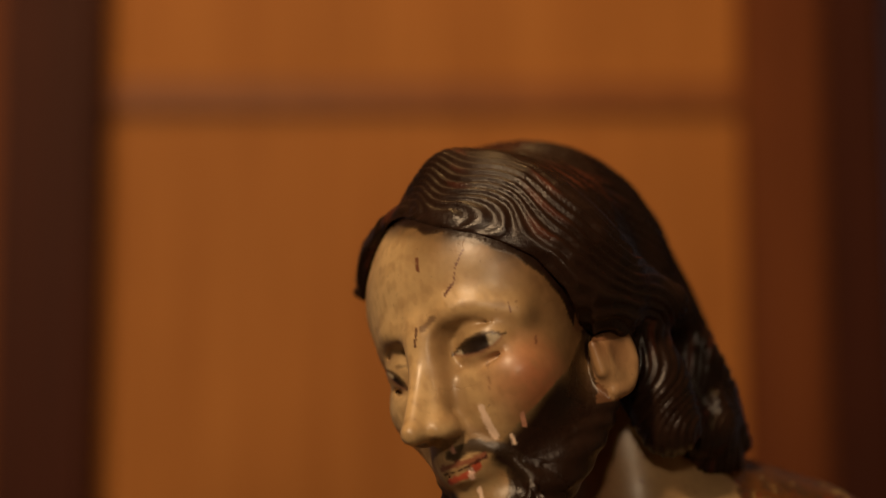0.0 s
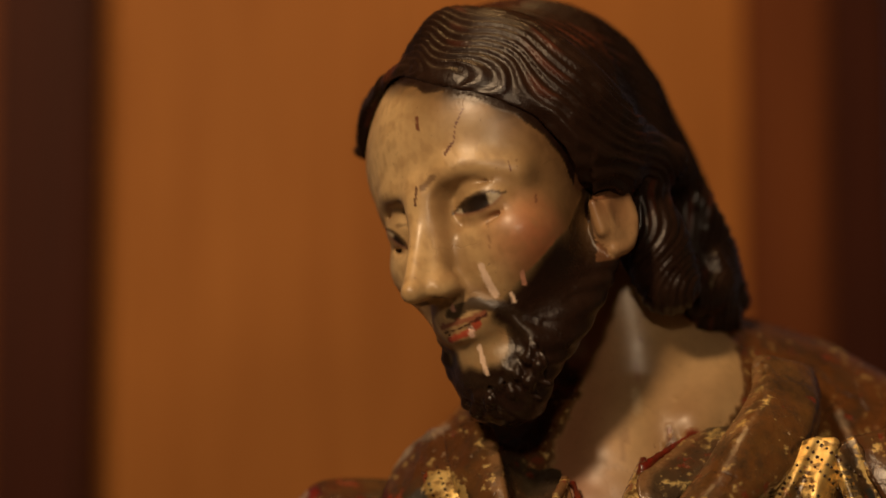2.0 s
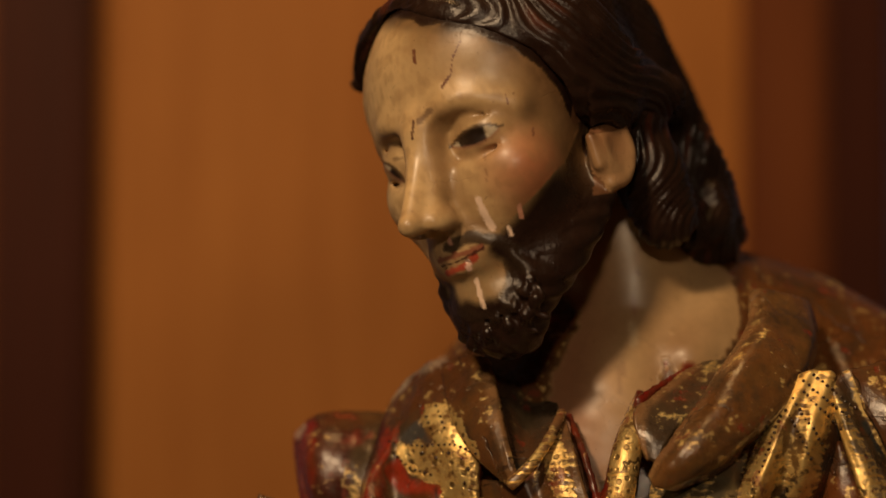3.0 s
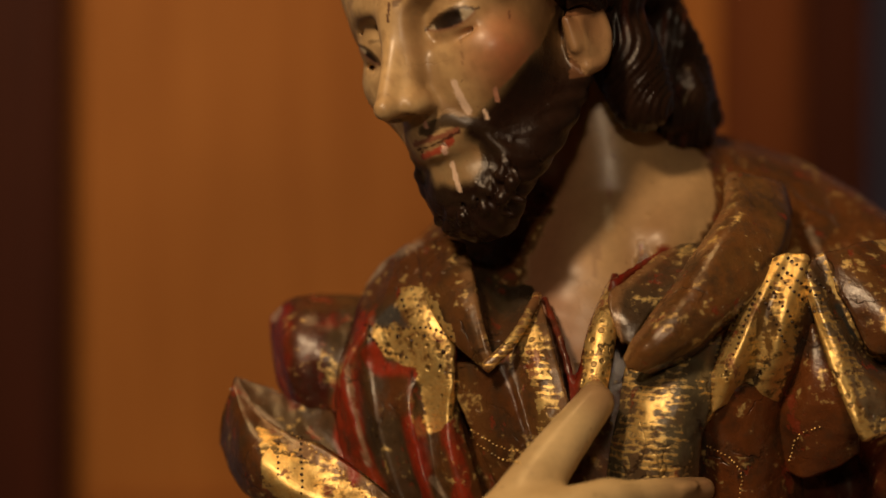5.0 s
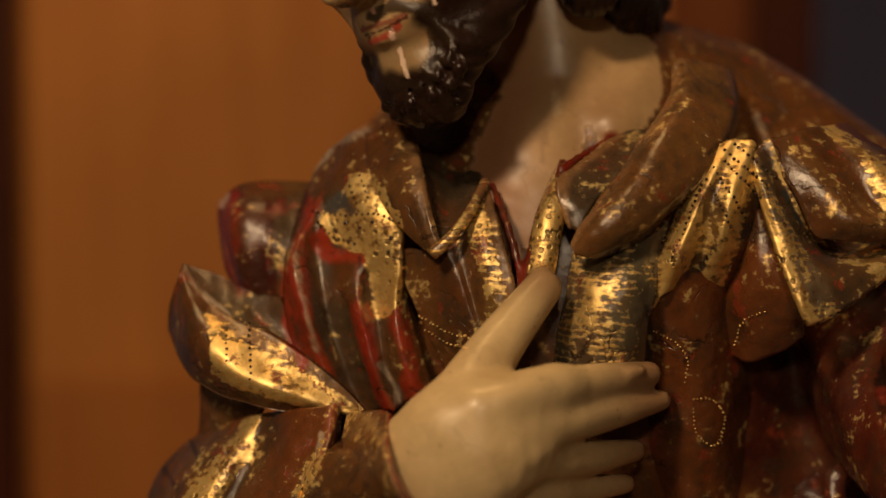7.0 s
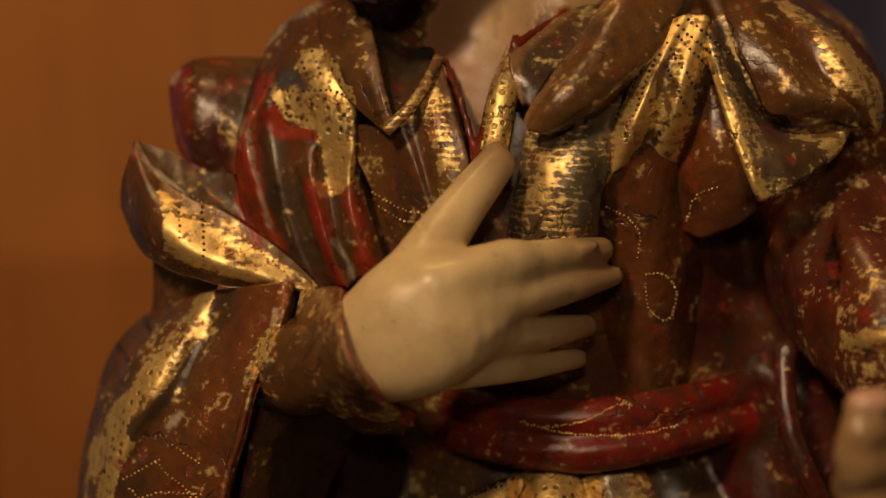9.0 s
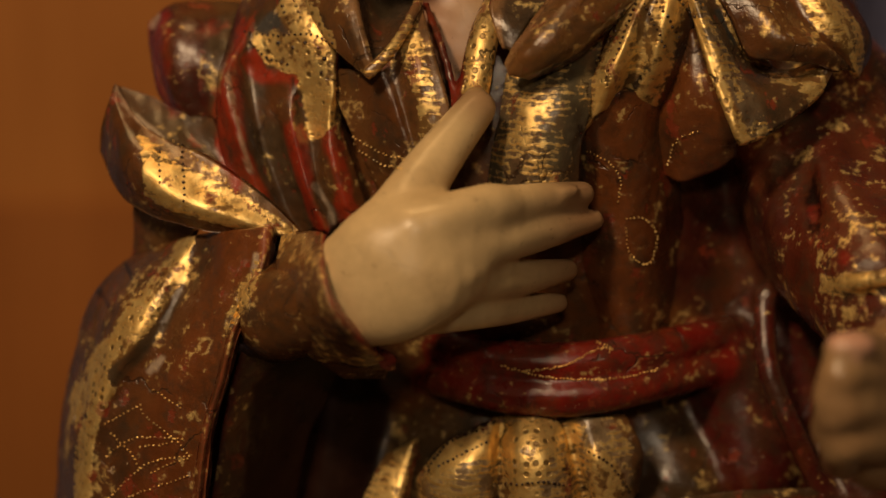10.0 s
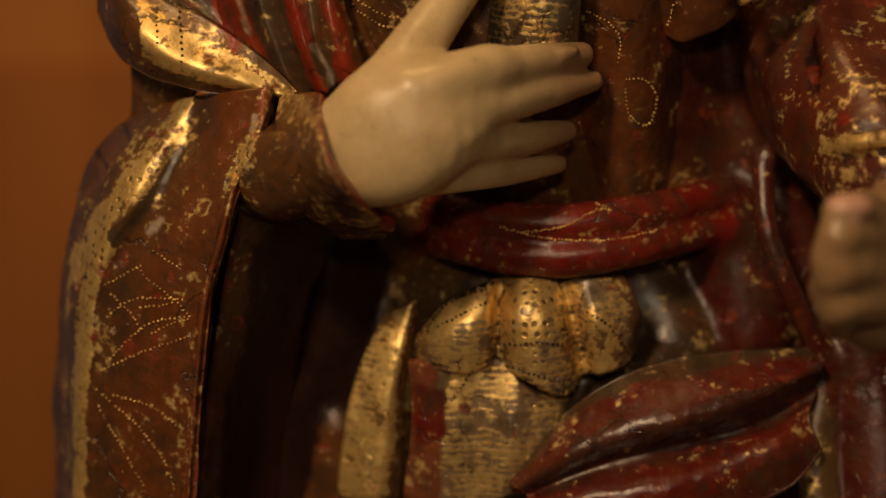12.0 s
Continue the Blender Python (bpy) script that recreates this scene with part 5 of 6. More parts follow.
    c.tube([(17.86, -7.00, 101.84), (18.89, -10.00, 99.81), (19.50, -14.00, 98.59)], [0.9, 1.0, 0.8], red, 0.6)
    c.tube([(18.47, -11.00, 96.97), (18.77, -15.00, 98.20), (20.36, -16.50, 98.80)], 0.35, gold, 0.3)
    skin = c.coat((0.30, 0.18, 0.085), 0, 1)
    c.tube([(22.40, -14.00, 95.74), (19.76, -19.00, 94.66)], [2.0, 1.9], skin, 0.6)
    c.ball((19.12, -19.00, 93.89), (2.1, 2.1, 3.0), skin, 0.8)
    c.tube([(18.69, -21.00, 95.60), (16.61, -23.00, 96.53), (16.12, -23.00, 95.71)], [0.9, 0.8, 0.7], skin, 0.5)
    c.tube([(18.73, -21.00, 94.52), (16.55, -23.00, 95.17), (16.33, -22.00, 94.18)], [0.9, 0.8, 0.7], skin, 0.5)
    c.tube([(18.87, -21.00, 93.43), (16.84, -22.50, 93.77), (17.08, -21.00, 92.60)], [0.9, 0.8, 0.7], skin, 0.5)
    c.tube([(19.19, -20.00, 96.00), (17.50, -22.00, 97.13), (16.28, -23.00, 97.33)], [0.8, 0.7, 0.5], skin, 0.5)
    c.ball((16.75, -23.00, 97.47), (0.9, 0.7, 0.5), c.coat((0.48, 0.27, 0.19), 0, 1), 0.2)
    v, q, a = c.surface()
    a = spread(q, a, 1)
    v, q, a = gathered([(v, q, a)] + drapery())
    scale = ((92 + v[:, 1]) / 87)[:, None]
    flat = ((v - (-3, 0, 113)) / scale + (-3, 0, 113)) * (1, 0, 1)

    def streak(pts, width, colour, strength=1.0, cloth_only=True):
        pts = [np.array(p) * (1, 0, 1) for p in pts]
        m = step(width, width * 0.5, chain_distance(flat, pts) + 0.05 * wobble(v, 5, 3)) * (v[:, 1] < 2) * (step(1.4, 2.4, a[:, 4]) if cloth_only else 1)
        brush(a, strength * m, colour)

    def area(outline, coat, soft):
        """Paints a patch with a worn edge; its outline is given on the plane five centimetres before the axis."""
        scale = (92 + v[:, 1]) / 87
        p = np.column_stack([(v[:, 0] + 3) / scale - 3, (v[:, 2] - 113) / scale + 113])
        o = np.array(outline)
        inside = np.zeros(len(p), bool)
        far = np.full(len(p), 1e9)
        for m, n in zip(o, np.roll(o, -1, 0)):
            mn = n - m
            t = np.clip(((p - m) @ mn) / (mn @ mn), 0, 1)
            far = np.minimum(far, np.linalg.norm(p - m - t[:, None] * mn, axis=1))
            if m[1] != n[1]:
                inside ^= ((m[1] > p[:, 1]) != (n[1] > p[:, 1])) & (p[:, 0] < m[0] + mn[0] * (p[:, 1] - m[1]) / mn[1])
        edge = np.where(inside, -far, far) + 0.12 * wobble(v, 4, 23)
        brush(a, step(soft, -soft, edge) * (v[:, 1] < -1.5) * step(2.3, 2.8, a[:, 4]), coat[0], coat[1], coat[2])

    area([(-5.1, 107.4), (-3.9, 108.6), (-3.5, 110.1), (-2.8, 109.8), (-1.9, 108.2), (-1.3, 107.2), (-1.2, 105.2), (-1.5, 103.7), (-2.1, 103.0), (-2.6, 103.0), (-2.8, 104.9), (-3.2, 105.8), (-4.4, 106.4)], GILT_C, 0.06)
    area([(-5.5, 109.5), (-3.9, 111.1), (-1.6, 111.8), (-1.8, 109.5), (-2.9, 109.5), (-4.2, 109.1), (-5.2, 108.0)], BROWN_C, 0.15)
    area([(-4.9, 107.8), (-4.1, 108.6), (-3.5, 108.3), (-3.4, 107.7), (-4.4, 107.6)], SLATE_C, 0.1)
    area([(-11.7, 105.8), (-10.8, 105.2), (-9.8, 103.8), (-9.7, 100.3), (-10.4, 100.4), (-11.6, 101.9)], BROWN_C, 0.1)
    area([(-6.5, 105.3), (-5.8, 105.5), (-5.5, 103.8), (-5.2, 101.8), (-5.7, 100.6), (-6.4, 102.1), (-6.6, 103.8)], SCARLET_C, 0.15)
    area([(-3.7, 104.6), (-3.1, 104.3), (-2.5, 102.8), (-1.9, 100.8), (-1.3, 99.0), (-2.3, 99.0), (-3.1, 101.7)], SCARLET_C, 0.12)
    area([(-1.6, 102.8), (-1.2, 102.8), (-0.6, 100.8), (-0.1, 99.2), (-1.3, 99.3), (-1.5, 100.8)], SCARLET_C, 0.12)
    area([(-5.4, 106.5), (-4.8, 107.2), (-4.3, 106.2), (-2.7, 105.6), (-3.3, 105.2), (-4.9, 105.5)], SCARLET_C, 0.1)
    area([(-9.4, 108.1), (-8.5, 108.7), (-8.5, 107.0), (-8.6, 105.3), (-8.0, 104.2), (-8.5, 104.1), (-9.3, 105.8)], RED_C, 0.15)
    area([(-7.5, 107.7), (-6.6, 108.3), (-6.1, 108.2), (-6.8, 107.5)], RED_C, 0.12)
    area([(-2.6, 102.9), (-2.0, 103.0), (-1.5, 102.0), (-1.3, 99.3), (-1.9, 99.0), (-2.3, 100.8)], TAN_C, 0.15)
    area([(-4.4, 105.5), (-3.3, 105.4), (-3.2, 104.0), (-3.7, 103.3), (-4.3, 104.3)], BROWN_C, 0.2)
    area([(9.5, 102.7), (10.6, 102.9), (12.5, 103.4), (12.8, 99.6), (12.6, 96.0), (9.8, 95.0), (9.5, 99.6)], RUST_C, 0.3)
    area([(13.0, 99.6), (16.1, 101.9), (18.9, 101.8), (18.0, 94.9), (16.2, 93.9), (13.4, 96.0)], WINE_C, 0.5)
    area([(-7.6, 98.6), (-8.1, 96.8), (-9.3, 95.1), (-10.9, 93.0), (-12.3, 91.0), (-13.4, 90.3), (-13.1, 91.8), (-11.8, 94.1), (-10.0, 96.0)], GILT_C, 0.12)
    area([(-7.6, 97.3), (-7.9, 96.3), (-9.5, 94.0), (-11.3, 91.8), (-11.4, 92.8), (-9.8, 94.3)], OLIVE_C, 0.12)
    area([(-4.9, 97.8), (-4.5, 97.3), (-5.7, 95.0), (-6.4, 94.3), (-6.3, 95.3)], GOLD_C, 0.15)
    area([(5.6, 90.1), (6.5, 90.3), (5.9, 88.6), (3.8, 88.2), (3.0, 87.6), (2.8, 88.1), (3.8, 89.2)], GILT_C, 0.08)
    area([(6.5, 90.2), (8.6, 90.1), (8.3, 88.0), (7.4, 87.2), (6.3, 86.5), (6.1, 88.6)], GILT_C, 0.1)
    area([(10.0, 89.1), (11.0, 88.5), (12.0, 86.9), (11.7, 86.1), (10.6, 85.8), (10.0, 87.2)], GILT_C, 0.1)
    area([(3.6, 86.0), (5.2, 86.2), (4.9, 85.1), (3.8, 83.9), (3.4, 84.4)], GILT_C, 0.1)
    area([(1.9, 85.5), (3.4, 85.2), (3.6, 83.0), (2.1, 82.2)], CRIMSON_C, 0.15)
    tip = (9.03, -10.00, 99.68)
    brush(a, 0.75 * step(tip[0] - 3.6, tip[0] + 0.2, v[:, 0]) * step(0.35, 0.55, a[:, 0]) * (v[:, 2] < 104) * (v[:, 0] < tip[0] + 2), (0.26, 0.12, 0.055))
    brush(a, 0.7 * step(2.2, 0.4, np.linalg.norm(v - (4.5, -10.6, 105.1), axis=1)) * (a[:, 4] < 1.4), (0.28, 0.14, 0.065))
    brush(a, 0.25 * step(0.1, 0.9, wobble(v, 2.2, 91)) * (a[:, 4] < 1.4) * (v[:, 2] < 106), (0.40, 0.27, 0.13))
    # cracks, open joints, bare ground along worn ridges, and painted groove shade and highlights
    streak([(9.4, -5.0, 103.5), (9.6, -5.0, 102.3), (9.5, -5.0, 101.1)], 0.13, (0.012, 0.008, 0.006), 0.95)
    # two grooves between the gilded folds, their shade drawn as dark lines
    streak([(12.3, -5.0, 106.0), (11.8, -5.0, 105.2), (10.7, -5.0, 104.7), (10.3, -5.0, 104.5)], 0.16, (0.012, 0.008, 0.006), 0.95)
    streak([(13.9, -5.0, 107.0), (13.4, -5.0, 106.0), (12.6, -5.0, 104.9)], 0.14, (0.012, 0.008, 0.006), 0.95)
    streak([(11.1, -5.0, 101.0), (11.8, -5.0, 102.0)], 0.12, (0.012, 0.008, 0.006), 0.95)
    streak([(12.1, -5.0, 110.2), (13.1, -5.0, 111.1)], 0.12, (0.012, 0.008, 0.006), 0.95)
    # dark line along the far cape's hem
    streak([(16.7, -5.0, 102.7), (17.8, -5.0, 103.1), (19.3, -5.0, 104.1), (20.4, -5.0, 105.3)], 0.14, (0.012, 0.008, 0.006), 0.8)
    streak([(15.4, -5.0, 108.6), (16.2, -5.0, 107.1)], 0.16, (0.03, 0.035, 0.035), 0.9)
    # highlight on the red fold's crest, painted as a pale line
    streak([(-6.0, -5.0, 105.8), (-5.7, -5.0, 104.3), (-5.4, -5.0, 102.8), (-5.1, -5.0, 101.7)], 0.13, (0.55, 0.46, 0.36), 0.85)
    # pale rim along the top of the near cape
    streak([(-5.2, -5.0, 109.6), (-4.2, -5.0, 110.7), (-2.9, -5.0, 111.3)], 0.22, (0.55, 0.46, 0.36), 0.6)
    streak([(-9.2, -5.0, 108.0), (-9.0, -5.0, 108.4)], 0.2, (0.55, 0.46, 0.36), 0.5)
    streak([(-9.3, -5.0, 107.0), (-8.8, -5.0, 105.3), (-8.6, -5.0, 104.7)], 0.12, (0.42, 0.10, 0.05), 0.7)
    streak([(-10.9, -5.0, 105.4), (-10.2, -5.0, 104.2)], 0.13, (0.55, 0.46, 0.36), 0.7)
    streak([(-10.0, -5.0, 104.1), (-8.8, -5.0, 103.2)], 0.12, (0.55, 0.46, 0.36), 0.5)
    streak([(-2.3, -5.0, 101.0), (-1.6, -5.0, 100.0), (-1.5, -5.0, 99.0)], 0.2, (0.55, 0.46, 0.36), 0.55)
    # white ridge highlight of the far shoulder, put on as paint
    streak([(14.2, -5.0, 111.9), (14.7, -5.0, 110.7), (15.1, -5.0, 109.6)], 0.17, (0.55, 0.46, 0.36), 0.9)
    streak([(-1.8, -5.0, 98.8), (-2.0, -5.0, 97.4), (-1.5, -5.0, 95.8), (-0.7, -5.0, 94.5), (0.2, -5.0, 93.5)], 0.2, (0.20, 0.018, 0.009), 0.9)
    streak([(-4.9, -5.0, 97.9), (-5.0, -5.0, 97.3)], 0.2, (0.55, 0.46, 0.36), 0.7)
    streak([(-5.9, -5.0, 95.3), (-6.1, -5.0, 94.8)], 0.25, (0.55, 0.46, 0.36), 0.6)
    streak([(-9.7, -5.0, 92.8), (-9.1, -5.0, 93.3)], 0.2, (0.55, 0.46, 0.36), 0.5)
    streak([(-3.2, -5.0, 105.7), (-3.0, -5.0, 104.3), (-3.0, -5.0, 103.8)], 0.14, (0.012, 0.008, 0.006), 0.9)
    streak([(-2.2, -5.0, 108.7), (-1.5, -5.0, 107.4)], 0.18, (0.012, 0.008, 0.006), 0.8)
    streak([(-10.6, -5.0, 97.6), (-10.2, -5.0, 96.7)], 0.12, (0.012, 0.008, 0.006), 0.9)
    streak([(-11.8, -5.0, 96.5), (-11.2, -5.0, 95.5)], 0.14, (0.012, 0.008, 0.006), 0.9)
    streak([(-12.5, -5.0, 90.8), (-12.8, -5.0, 88.2)], 0.14, (0.012, 0.008, 0.006), 0.9)
    # skirt fold contours: dark paint stands in for shaded grooves
    streak([(5.4, -5.0, 86.5), (5.9, -5.0, 86.7), (6.3, -5.0, 85.9), (7.2, -5.0, 85.5), (8.0, -5.0, 85.1), (9.0, -5.0, 84.9)], 0.16, (0.012, 0.008, 0.006), 0.95)
    streak([(3.0, -5.0, 86.4), (4.1, -5.0, 86.2), (5.4, -5.0, 86.5)], 0.13, (0.012, 0.008, 0.006), 0.95)
    streak([(2.7, -5.0, 88.4), (3.8, -5.0, 89.4), (5.3, -5.0, 90.1), (6.4, -5.0, 90.3)], 0.15, (0.012, 0.008, 0.006), 0.95)
    streak([(8.1, -5.0, 89.8), (8.6, -5.0, 88.3), (9.8, -5.0, 87.0)], 0.16, (0.012, 0.008, 0.006), 0.95)
    streak([(6.1, -5.0, 90.2), (5.9, -5.0, 88.3), (5.9, -5.0, 86.6)], 0.13, (0.012, 0.008, 0.006), 0.8)
    streak([(3.6, -5.0, 82.2), (4.6, -5.0, 81.3), (5.1, -5.0, 80.7)], 0.14, (0.012, 0.008, 0.006), 0.95)
    # upright highlight on the middle pleat, painted pale
    streak([(6.9, -5.0, 89.9), (6.7, -5.0, 88.6), (6.6, -5.0, 87.5)], 0.22, (0.6, 0.58, 0.52), 0.5)
    # neck toned down; the beard's shadow is painted over its left part
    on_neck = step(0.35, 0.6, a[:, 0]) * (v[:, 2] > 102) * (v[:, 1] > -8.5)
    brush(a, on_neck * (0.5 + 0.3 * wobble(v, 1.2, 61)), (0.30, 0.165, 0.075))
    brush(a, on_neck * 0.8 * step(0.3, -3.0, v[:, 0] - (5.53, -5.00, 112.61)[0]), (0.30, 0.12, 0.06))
    streak([(5.50, -5.00, 116.30), (5.54, -5.00, 115.56)], 0.13, (0.50, 0.30, 0.18), 0.45, False)
    streak([(5.54, -5.00, 115.07), (5.41, -5.00, 113.35)], 0.10, (0.30, 0.14, 0.08), 0.8, False)
    streak([(5.33, -5.00, 112.86), (5.38, -5.00, 112.00)], 0.24, (0.60, 0.45, 0.28), 0.6, False)
    streak([(4.91, -5.00, 111.14), (4.78, -5.00, 109.92)], 0.12, (0.34, 0.2, 0.1), 0.7, False)
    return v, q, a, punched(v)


def punched(v):
    """Rows of small punched or raised dots that follow the carved surface."""
    PALE, PIT, LEAF = (0.62, 0.45, 0.2, 0.9, 5.0), (0.03, 0.014, 0.007, 0.0, 5.0), (0.9, 0.62, 0.2, 1.0, 5.0)
    rows = [
        (PALE, 0.055, 0.20, [(-9.49, -5.00, 91.89), (-8.26, -5.00, 91.05)]),
        (PALE, 0.055, 0.20, [(-10.23, -5.00, 91.16), (-9.53, -5.00, 90.37), (-8.74, -5.00, 89.76), (-7.93, -5.00, 88.81)]),
        (PALE, 0.055, 0.20, [(-11.43, -5.00, 89.97), (-10.58, -5.00, 89.02), (-10.17, -5.00, 88.26)]),
        (PALE, 0.055, 0.20, [(-9.73, -5.00, 88.10), (-8.84, -5.00, 88.55), (-7.93, -5.00, 88.81)]),
        (PALE, 0.055, 0.20, [(-10.15, -5.00, 89.33), (-8.97, -5.00, 89.46), (-8.52, -5.00, 89.76)]),
        (PALE, 0.055, 0.20, [(-11.71, -5.00, 90.42), (-9.95, -5.00, 91.31)]),
        (PALE, 0.055, 0.20, [(-12.00, -5.00, 86.46), (-9.95, -5.00, 87.34), (-8.04, -5.00, 87.96)]),
        (PALE, 0.055, 0.20, [(-12.29, -5.00, 85.54), (-10.58, -5.00, 83.89), (-9.37, -5.00, 82.09), (-8.90, -5.00, 80.58)]),
        (PALE, 0.055, 0.20, [(-11.74, -5.00, 86.85), (-9.91, -5.00, 88.53), (-8.14, -5.00, 88.89)]),
        (PALE, 0.055, 0.20, [(-12.20, -5.00, 84.73), (-11.26, -5.00, 82.82), (-10.19, -5.00, 80.61)]),
        (PALE, 0.055, 0.20, [(-11.55, -5.00, 85.25), (-9.79, -5.00, 84.67), (-8.55, -5.00, 83.56)]),
        (PALE, 0.055, 0.20, [(-11.65, -5.00, 88.96), (-10.37, -5.00, 89.72), (-8.12, -5.00, 89.68)]),
        (PALE, 0.055, 0.22, [(-8.39, -5.00, 102.97), (-6.82, -5.00, 101.79), (-5.40, -5.00, 100.45), (-4.25, -5.00, 99.41)]),
        (PIT, 0.085, 0.27, [(-8.03, -5.00, 102.81), (-8.00, -5.00, 101.57), (-7.98, -5.00, 100.18)]),
        (PIT, 0.075, 0.27, [(-9.03, -5.00, 102.53), (-9.00, -5.00, 100.94)]),
        (PIT, 0.085, 0.24, [(-5.21, -5.00, 107.70), (-3.85, -5.00, 107.55), (-2.41, -5.00, 107.62), (-1.26, -5.00, 107.10)]),
        (PIT, 0.085, 0.24, [(-5.00, -5.00, 107.27), (-4.45, -5.00, 106.70), (-3.30, -5.00, 106.25)]),
        (PIT, 0.085, 0.26, [(-3.83, -5.00, 109.28), (-3.28, -5.00, 107.99)]),
        (PIT, 0.085, 0.26, [(-3.26, -5.00, 109.54), (-2.77, -5.00, 108.13)]),
        (PIT, 0.13, 0.62, [(-3.78, -5.00, 107.19), (-3.29, -5.00, 106.99), (-2.71, -5.00, 107.25), (-1.78, -5.00, 106.76), (-2.09, -5.00, 105.61)]),
        (PIT, 0.09, 0.26, [(13.23, -5.00, 110.66), (15.05, -5.00, 109.15)]),
        (PIT, 0.09, 0.26, [(12.84, -5.00, 110.34), (14.78, -5.00, 108.73)]),
        (PIT, 0.09, 0.26, [(12.79, -5.00, 109.92), (14.46, -5.00, 108.24)]),
        (PIT, 0.09, 0.26, [(12.32, -5.00, 109.60), (13.80, -5.00, 107.37)]),
        (PIT, 0.09, 0.26, [(12.05, -5.00, 109.11), (13.18, -5.00, 106.88)]),
        (PIT, 0.08, 0.26, [(11.80, -5.00, 108.86), (11.07, -5.00, 106.88), (10.46, -5.00, 105.52)]),
        (PIT, 0.08, 0.26, [(11.31, -5.00, 108.61), (10.58, -5.00, 107.13), (10.09, -5.00, 105.89)]),
        (PIT, 0.085, 0.24, [(2.29, -5.00, 87.42), (3.61, -5.00, 89.15), (5.30, -5.00, 89.89)]),
        (PIT, 0.085, 0.24, [(3.17, -5.00, 88.13), (5.40, -5.00, 89.28)]),
        (PIT, 0.085, 0.24, [(10.00, -5.00, 88.65), (10.98, -5.00, 88.04), (11.94, -5.00, 86.65)]),
        (PIT, 0.085, 0.24, [(6.24, -5.00, 87.15), (7.77, -5.00, 87.31), (9.28, -5.00, 87.09)]),
        (PIT, 0.085, 0.24, [(6.43, -5.00, 86.18), (7.79, -5.00, 85.74), (9.12, -5.00, 85.31)]),
        (PIT, 0.085, 0.24, [(4.75, -5.00, 86.00), (3.61, -5.00, 84.46)]),
        (LEAF, 0.07, 0.13, [(7.02, -5.00, 92.49), (8.81, -5.00, 92.72), (10.33, -5.00, 93.47), (11.10, -5.00, 93.40)]),
        (LEAF, 0.07, 0.16, [(6.00, -5.00, 92.76), (7.53, -5.00, 92.32), (9.07, -5.00, 92.09), (11.37, -5.00, 92.10), (13.17, -5.00, 92.51)]),
        (LEAF, 0.06, 0.15, [(10.33, -5.00, 93.73), (10.97, -5.00, 93.51), (10.72, -5.00, 93.26)]),
        (PALE, 0.05, 0.18, [(9.72, -5.00, 102.41), (10.73, -5.00, 101.90), (11.25, -5.00, 101.14), (11.13, -5.00, 100.13)]),
        (PALE, 0.05, 0.18, [(11.53, -5.00, 99.36), (12.29, -5.00, 99.35), (12.94, -5.00, 98.58), (12.57, -5.00, 97.30), (11.68, -5.00, 97.83), (11.53, -5.00, 99.11)]),
        (PALE, 0.05, 0.18, [(13.39, -5.00, 101.75), (13.75, -5.00, 102.88), (14.75, -5.00, 103.25)]),
        (PALE, 0.05, 0.19, [(-0.75, -5.00, 103.25), (0.48, -5.00, 102.49), (1.84, -5.00, 101.98)]),
        (PALE, 0.05, 0.19, [(-0.63, -5.00, 102.75), (0.48, -5.00, 101.99), (1.59, -5.00, 101.61)]),
    ]
    verts, quads, attr, rng = [], [], [], np.random.RandomState(5)
    ring = np.array([(np.cos(t), np.sin(t)) for t in np.arange(6) * np.pi / 3])
    for coat, r, gap, pts in rows:
        pts = np.array(rounded([np.array(p) for p in pts], [1.0] * len(pts))[0])
        length = np.concatenate([[0], np.cumsum(np.linalg.norm(np.diff(pts, axis=0), axis=1))])
        for at in np.arange(0, length[-1], gap):
            x, z = (np.interp(at, length, pts[:, i]) + rng.uniform(-0.03, 0.03) for i in (0, 2))
            scale = (92 + v[:, 1]) / (92 + pts[0][1])
            near = np.where((np.abs((v[:, 0] + 3) / scale - x - 3) < 0.22) & (np.abs((v[:, 2] - 113) / scale - z + 113) < 0.22))[0]
            if len(near) < 3:
                continue
            y = v[near, 1].min()
            near = near[v[near, 1] < y + 0.22]
            flat = np.column_stack([v[near, 0], v[near, 2], np.ones(len(near))])
            k = np.linalg.lstsq(flat, v[near, 1], rcond=None)[0]
            s = scale[near].mean()
            cx, cz = (x + 3) * s - 3, (z - 113) * s + 113
            size = r * rng.uniform(0.75, 1.2)
            n = np.array((k[0], -1, k[1])) / np.linalg.norm((k[0], 1, k[1]))
            ux = np.cross((0, 0, 1), n)
            ux /= np.linalg.norm(ux)
            uz = np.cross(n, ux)
            c = np.array((cx, k @ (cx, cz, 1), cz))
            base = len(verts)
            for a, b in ring:
                verts.append(c + (ux * a + uz * b) * size - n * 0.03)
            for a, b in ring * 0.55:
                verts.append(c + (ux * a + uz * b) * size + n * 0.07)
            for i in range(6):
                j = (i + 1) % 6
                quads.append((base + i, base + j, base + 6 + j, base + 6 + i))
            quads.append((base + 6, base + 7, base + 8, base + 9))
            quads.append((base + 6, base + 9, base + 10, base + 11))
            attr.extend([coat] * 12)
    quads = np.array(quads)
    return np.array(verts), quads, np.array(attr, float)


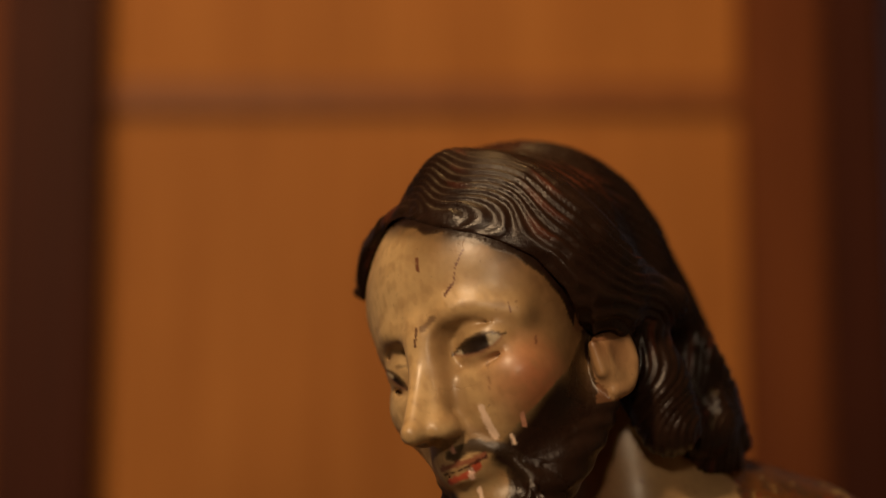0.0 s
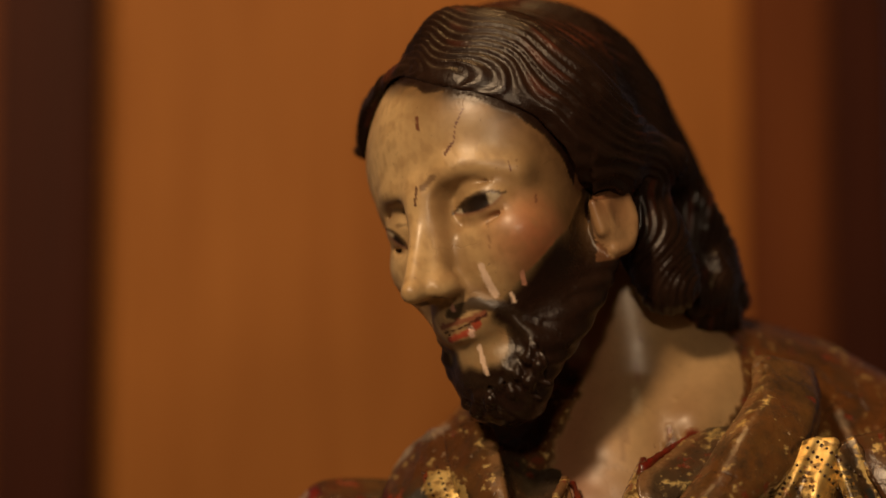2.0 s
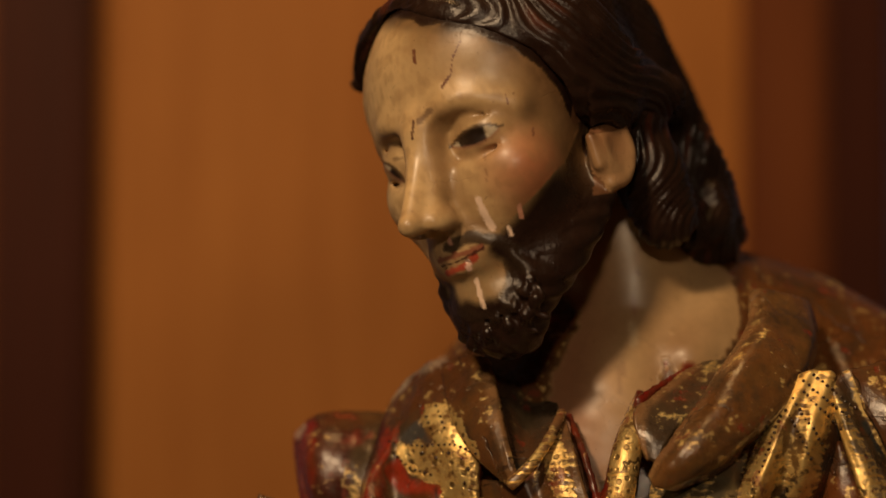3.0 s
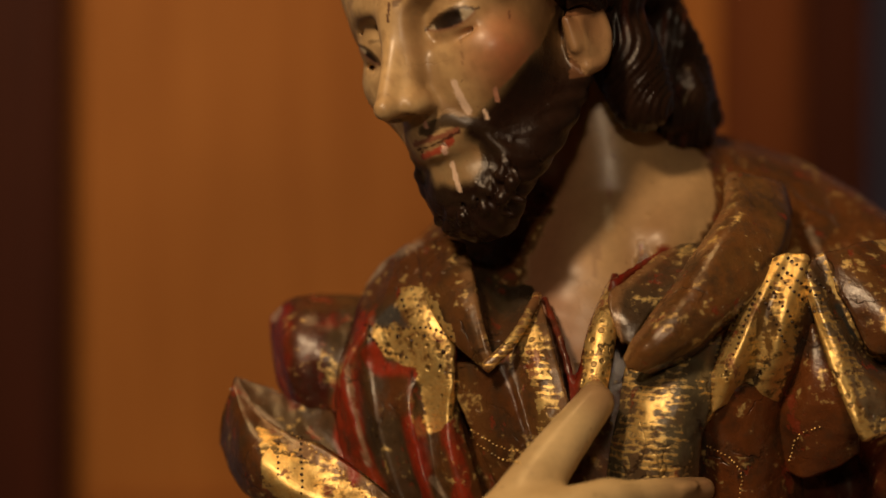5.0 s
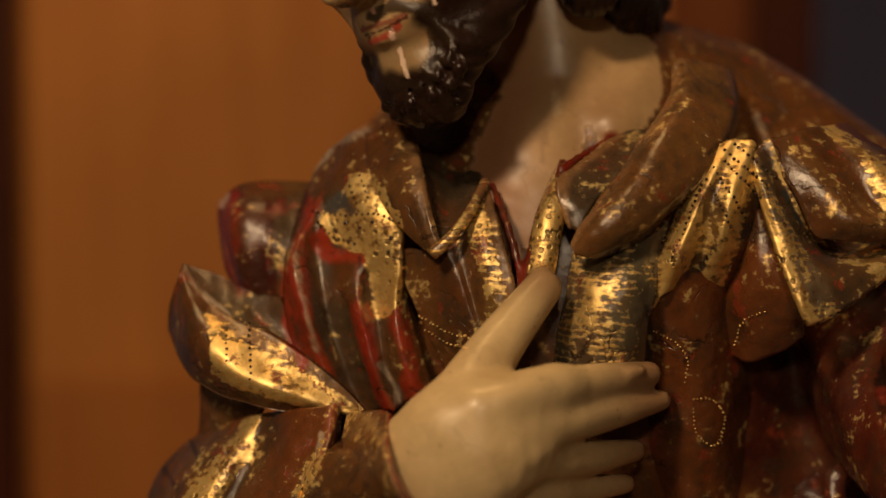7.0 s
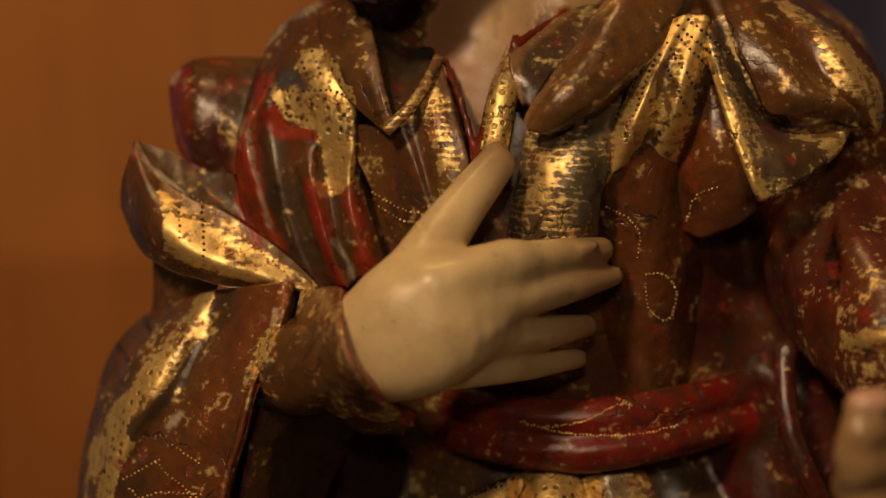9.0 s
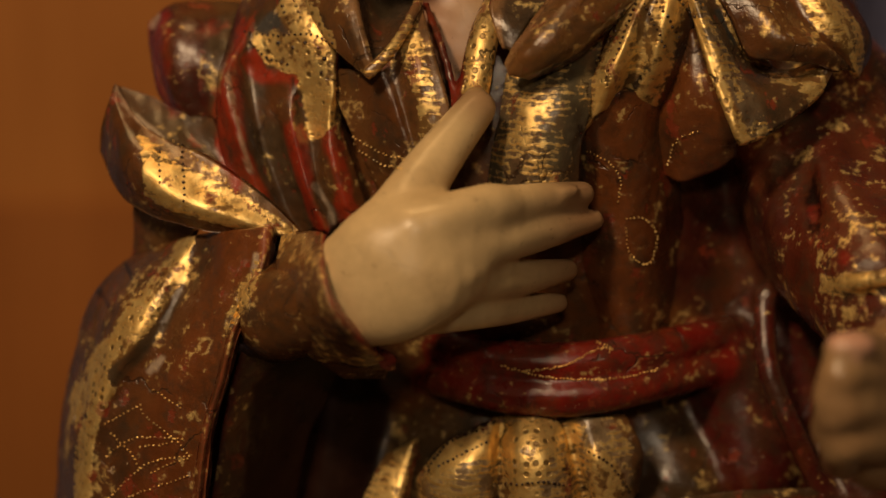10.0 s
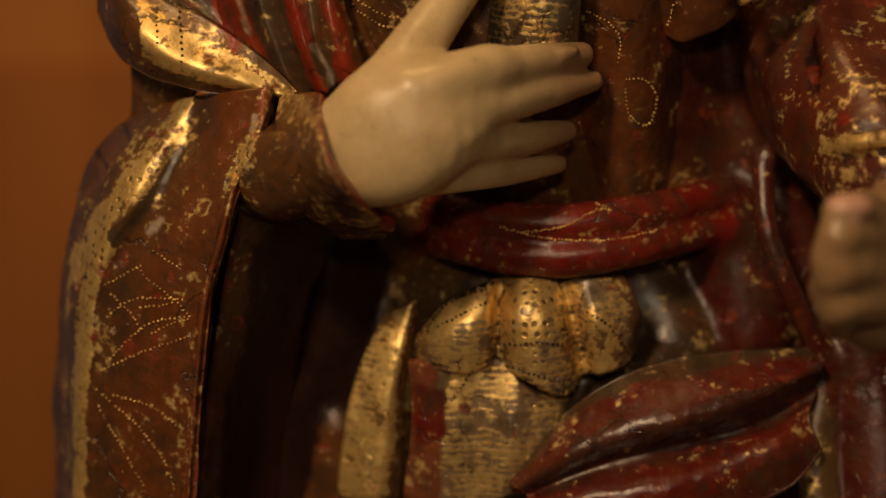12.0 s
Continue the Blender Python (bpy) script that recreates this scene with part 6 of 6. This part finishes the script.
def carve_base():
    """The lower robe and the foot block, below the part that is finely carved."""
    c = Carving((-18, -16, -1), (24, 18, 64), 0.7)
    wine, wood_coat = c.coat((0.12, 0.012, 0.008), 0, 3), c.coat(UMBER, 0, 3)
    c.tube([(2, 2, 62), (2, 2, 30), (2, 2, 5)], [8.5, 10, 11], wine, 1)
    for i in range(9):
        t = i / 9 * 2 * np.pi
        c.tube([(2 + 7 * np.cos(t), 2 + 6 * np.sin(t), 60), (2 + 12 * np.cos(t), 2 + 11 * np.sin(t), 4)], [1.2, 2.2], wine, 1.2)
    c.ball((2, 0, 1.5), (17, 14, 2.2), wood_coat, 0.5)
    c.put((-30, -30, -3), (30, 30, 0), lambda x, y, z: z + 0 * x + 0 * y, 0.1, None, cut=True)
    return c.surface()


def join_statue(pieces):
    verts, quads, attr, n = [], [], [], 0
    for v, q, a in pieces:
        verts.append(v)
        quads.append(q + n)
        attr.append(a)
        n += len(v)
    verts, quads, attr = np.concatenate(verts) * 0.01, np.concatenate(quads), np.concatenate(attr)
    me = bpy.data.meshes.new("saint_statue")
    me.vertices.add(len(verts))
    me.vertices.foreach_set("co", verts.astype(np.float32).ravel())
    me.loops.add(quads.size)
    me.loops.foreach_set("vertex_index", quads.astype(np.int32).ravel())
    me.polygons.add(len(quads))
    me.polygons.foreach_set("loop_start", np.arange(0, quads.size, 4, dtype=np.int32))
    me.update(calc_edges=True)
    me.shade_smooth()
    col = me.attributes.new("paint", "FLOAT_COLOR", "POINT")
    col.data.foreach_set("color", np.column_stack([attr[:, :3], np.ones(len(attr))]).astype(np.float32).ravel())
    for i, name in ((3, "gilt"), (4, "kind")):
        at = me.attributes.new(name, "FLOAT", "POINT")
        at.data.foreach_set("value", attr[:, i].astype(np.float32))
    me.materials.append(poly)
    ob = new("saint_statue", me)
    ob.location = (0.03, 0.92, 0.47)
    return tagged(ob, "carved polychrome wooden saint statue in a worn gilded robe", "statue")


body_v, body_q, body_a, dots = carve_body()
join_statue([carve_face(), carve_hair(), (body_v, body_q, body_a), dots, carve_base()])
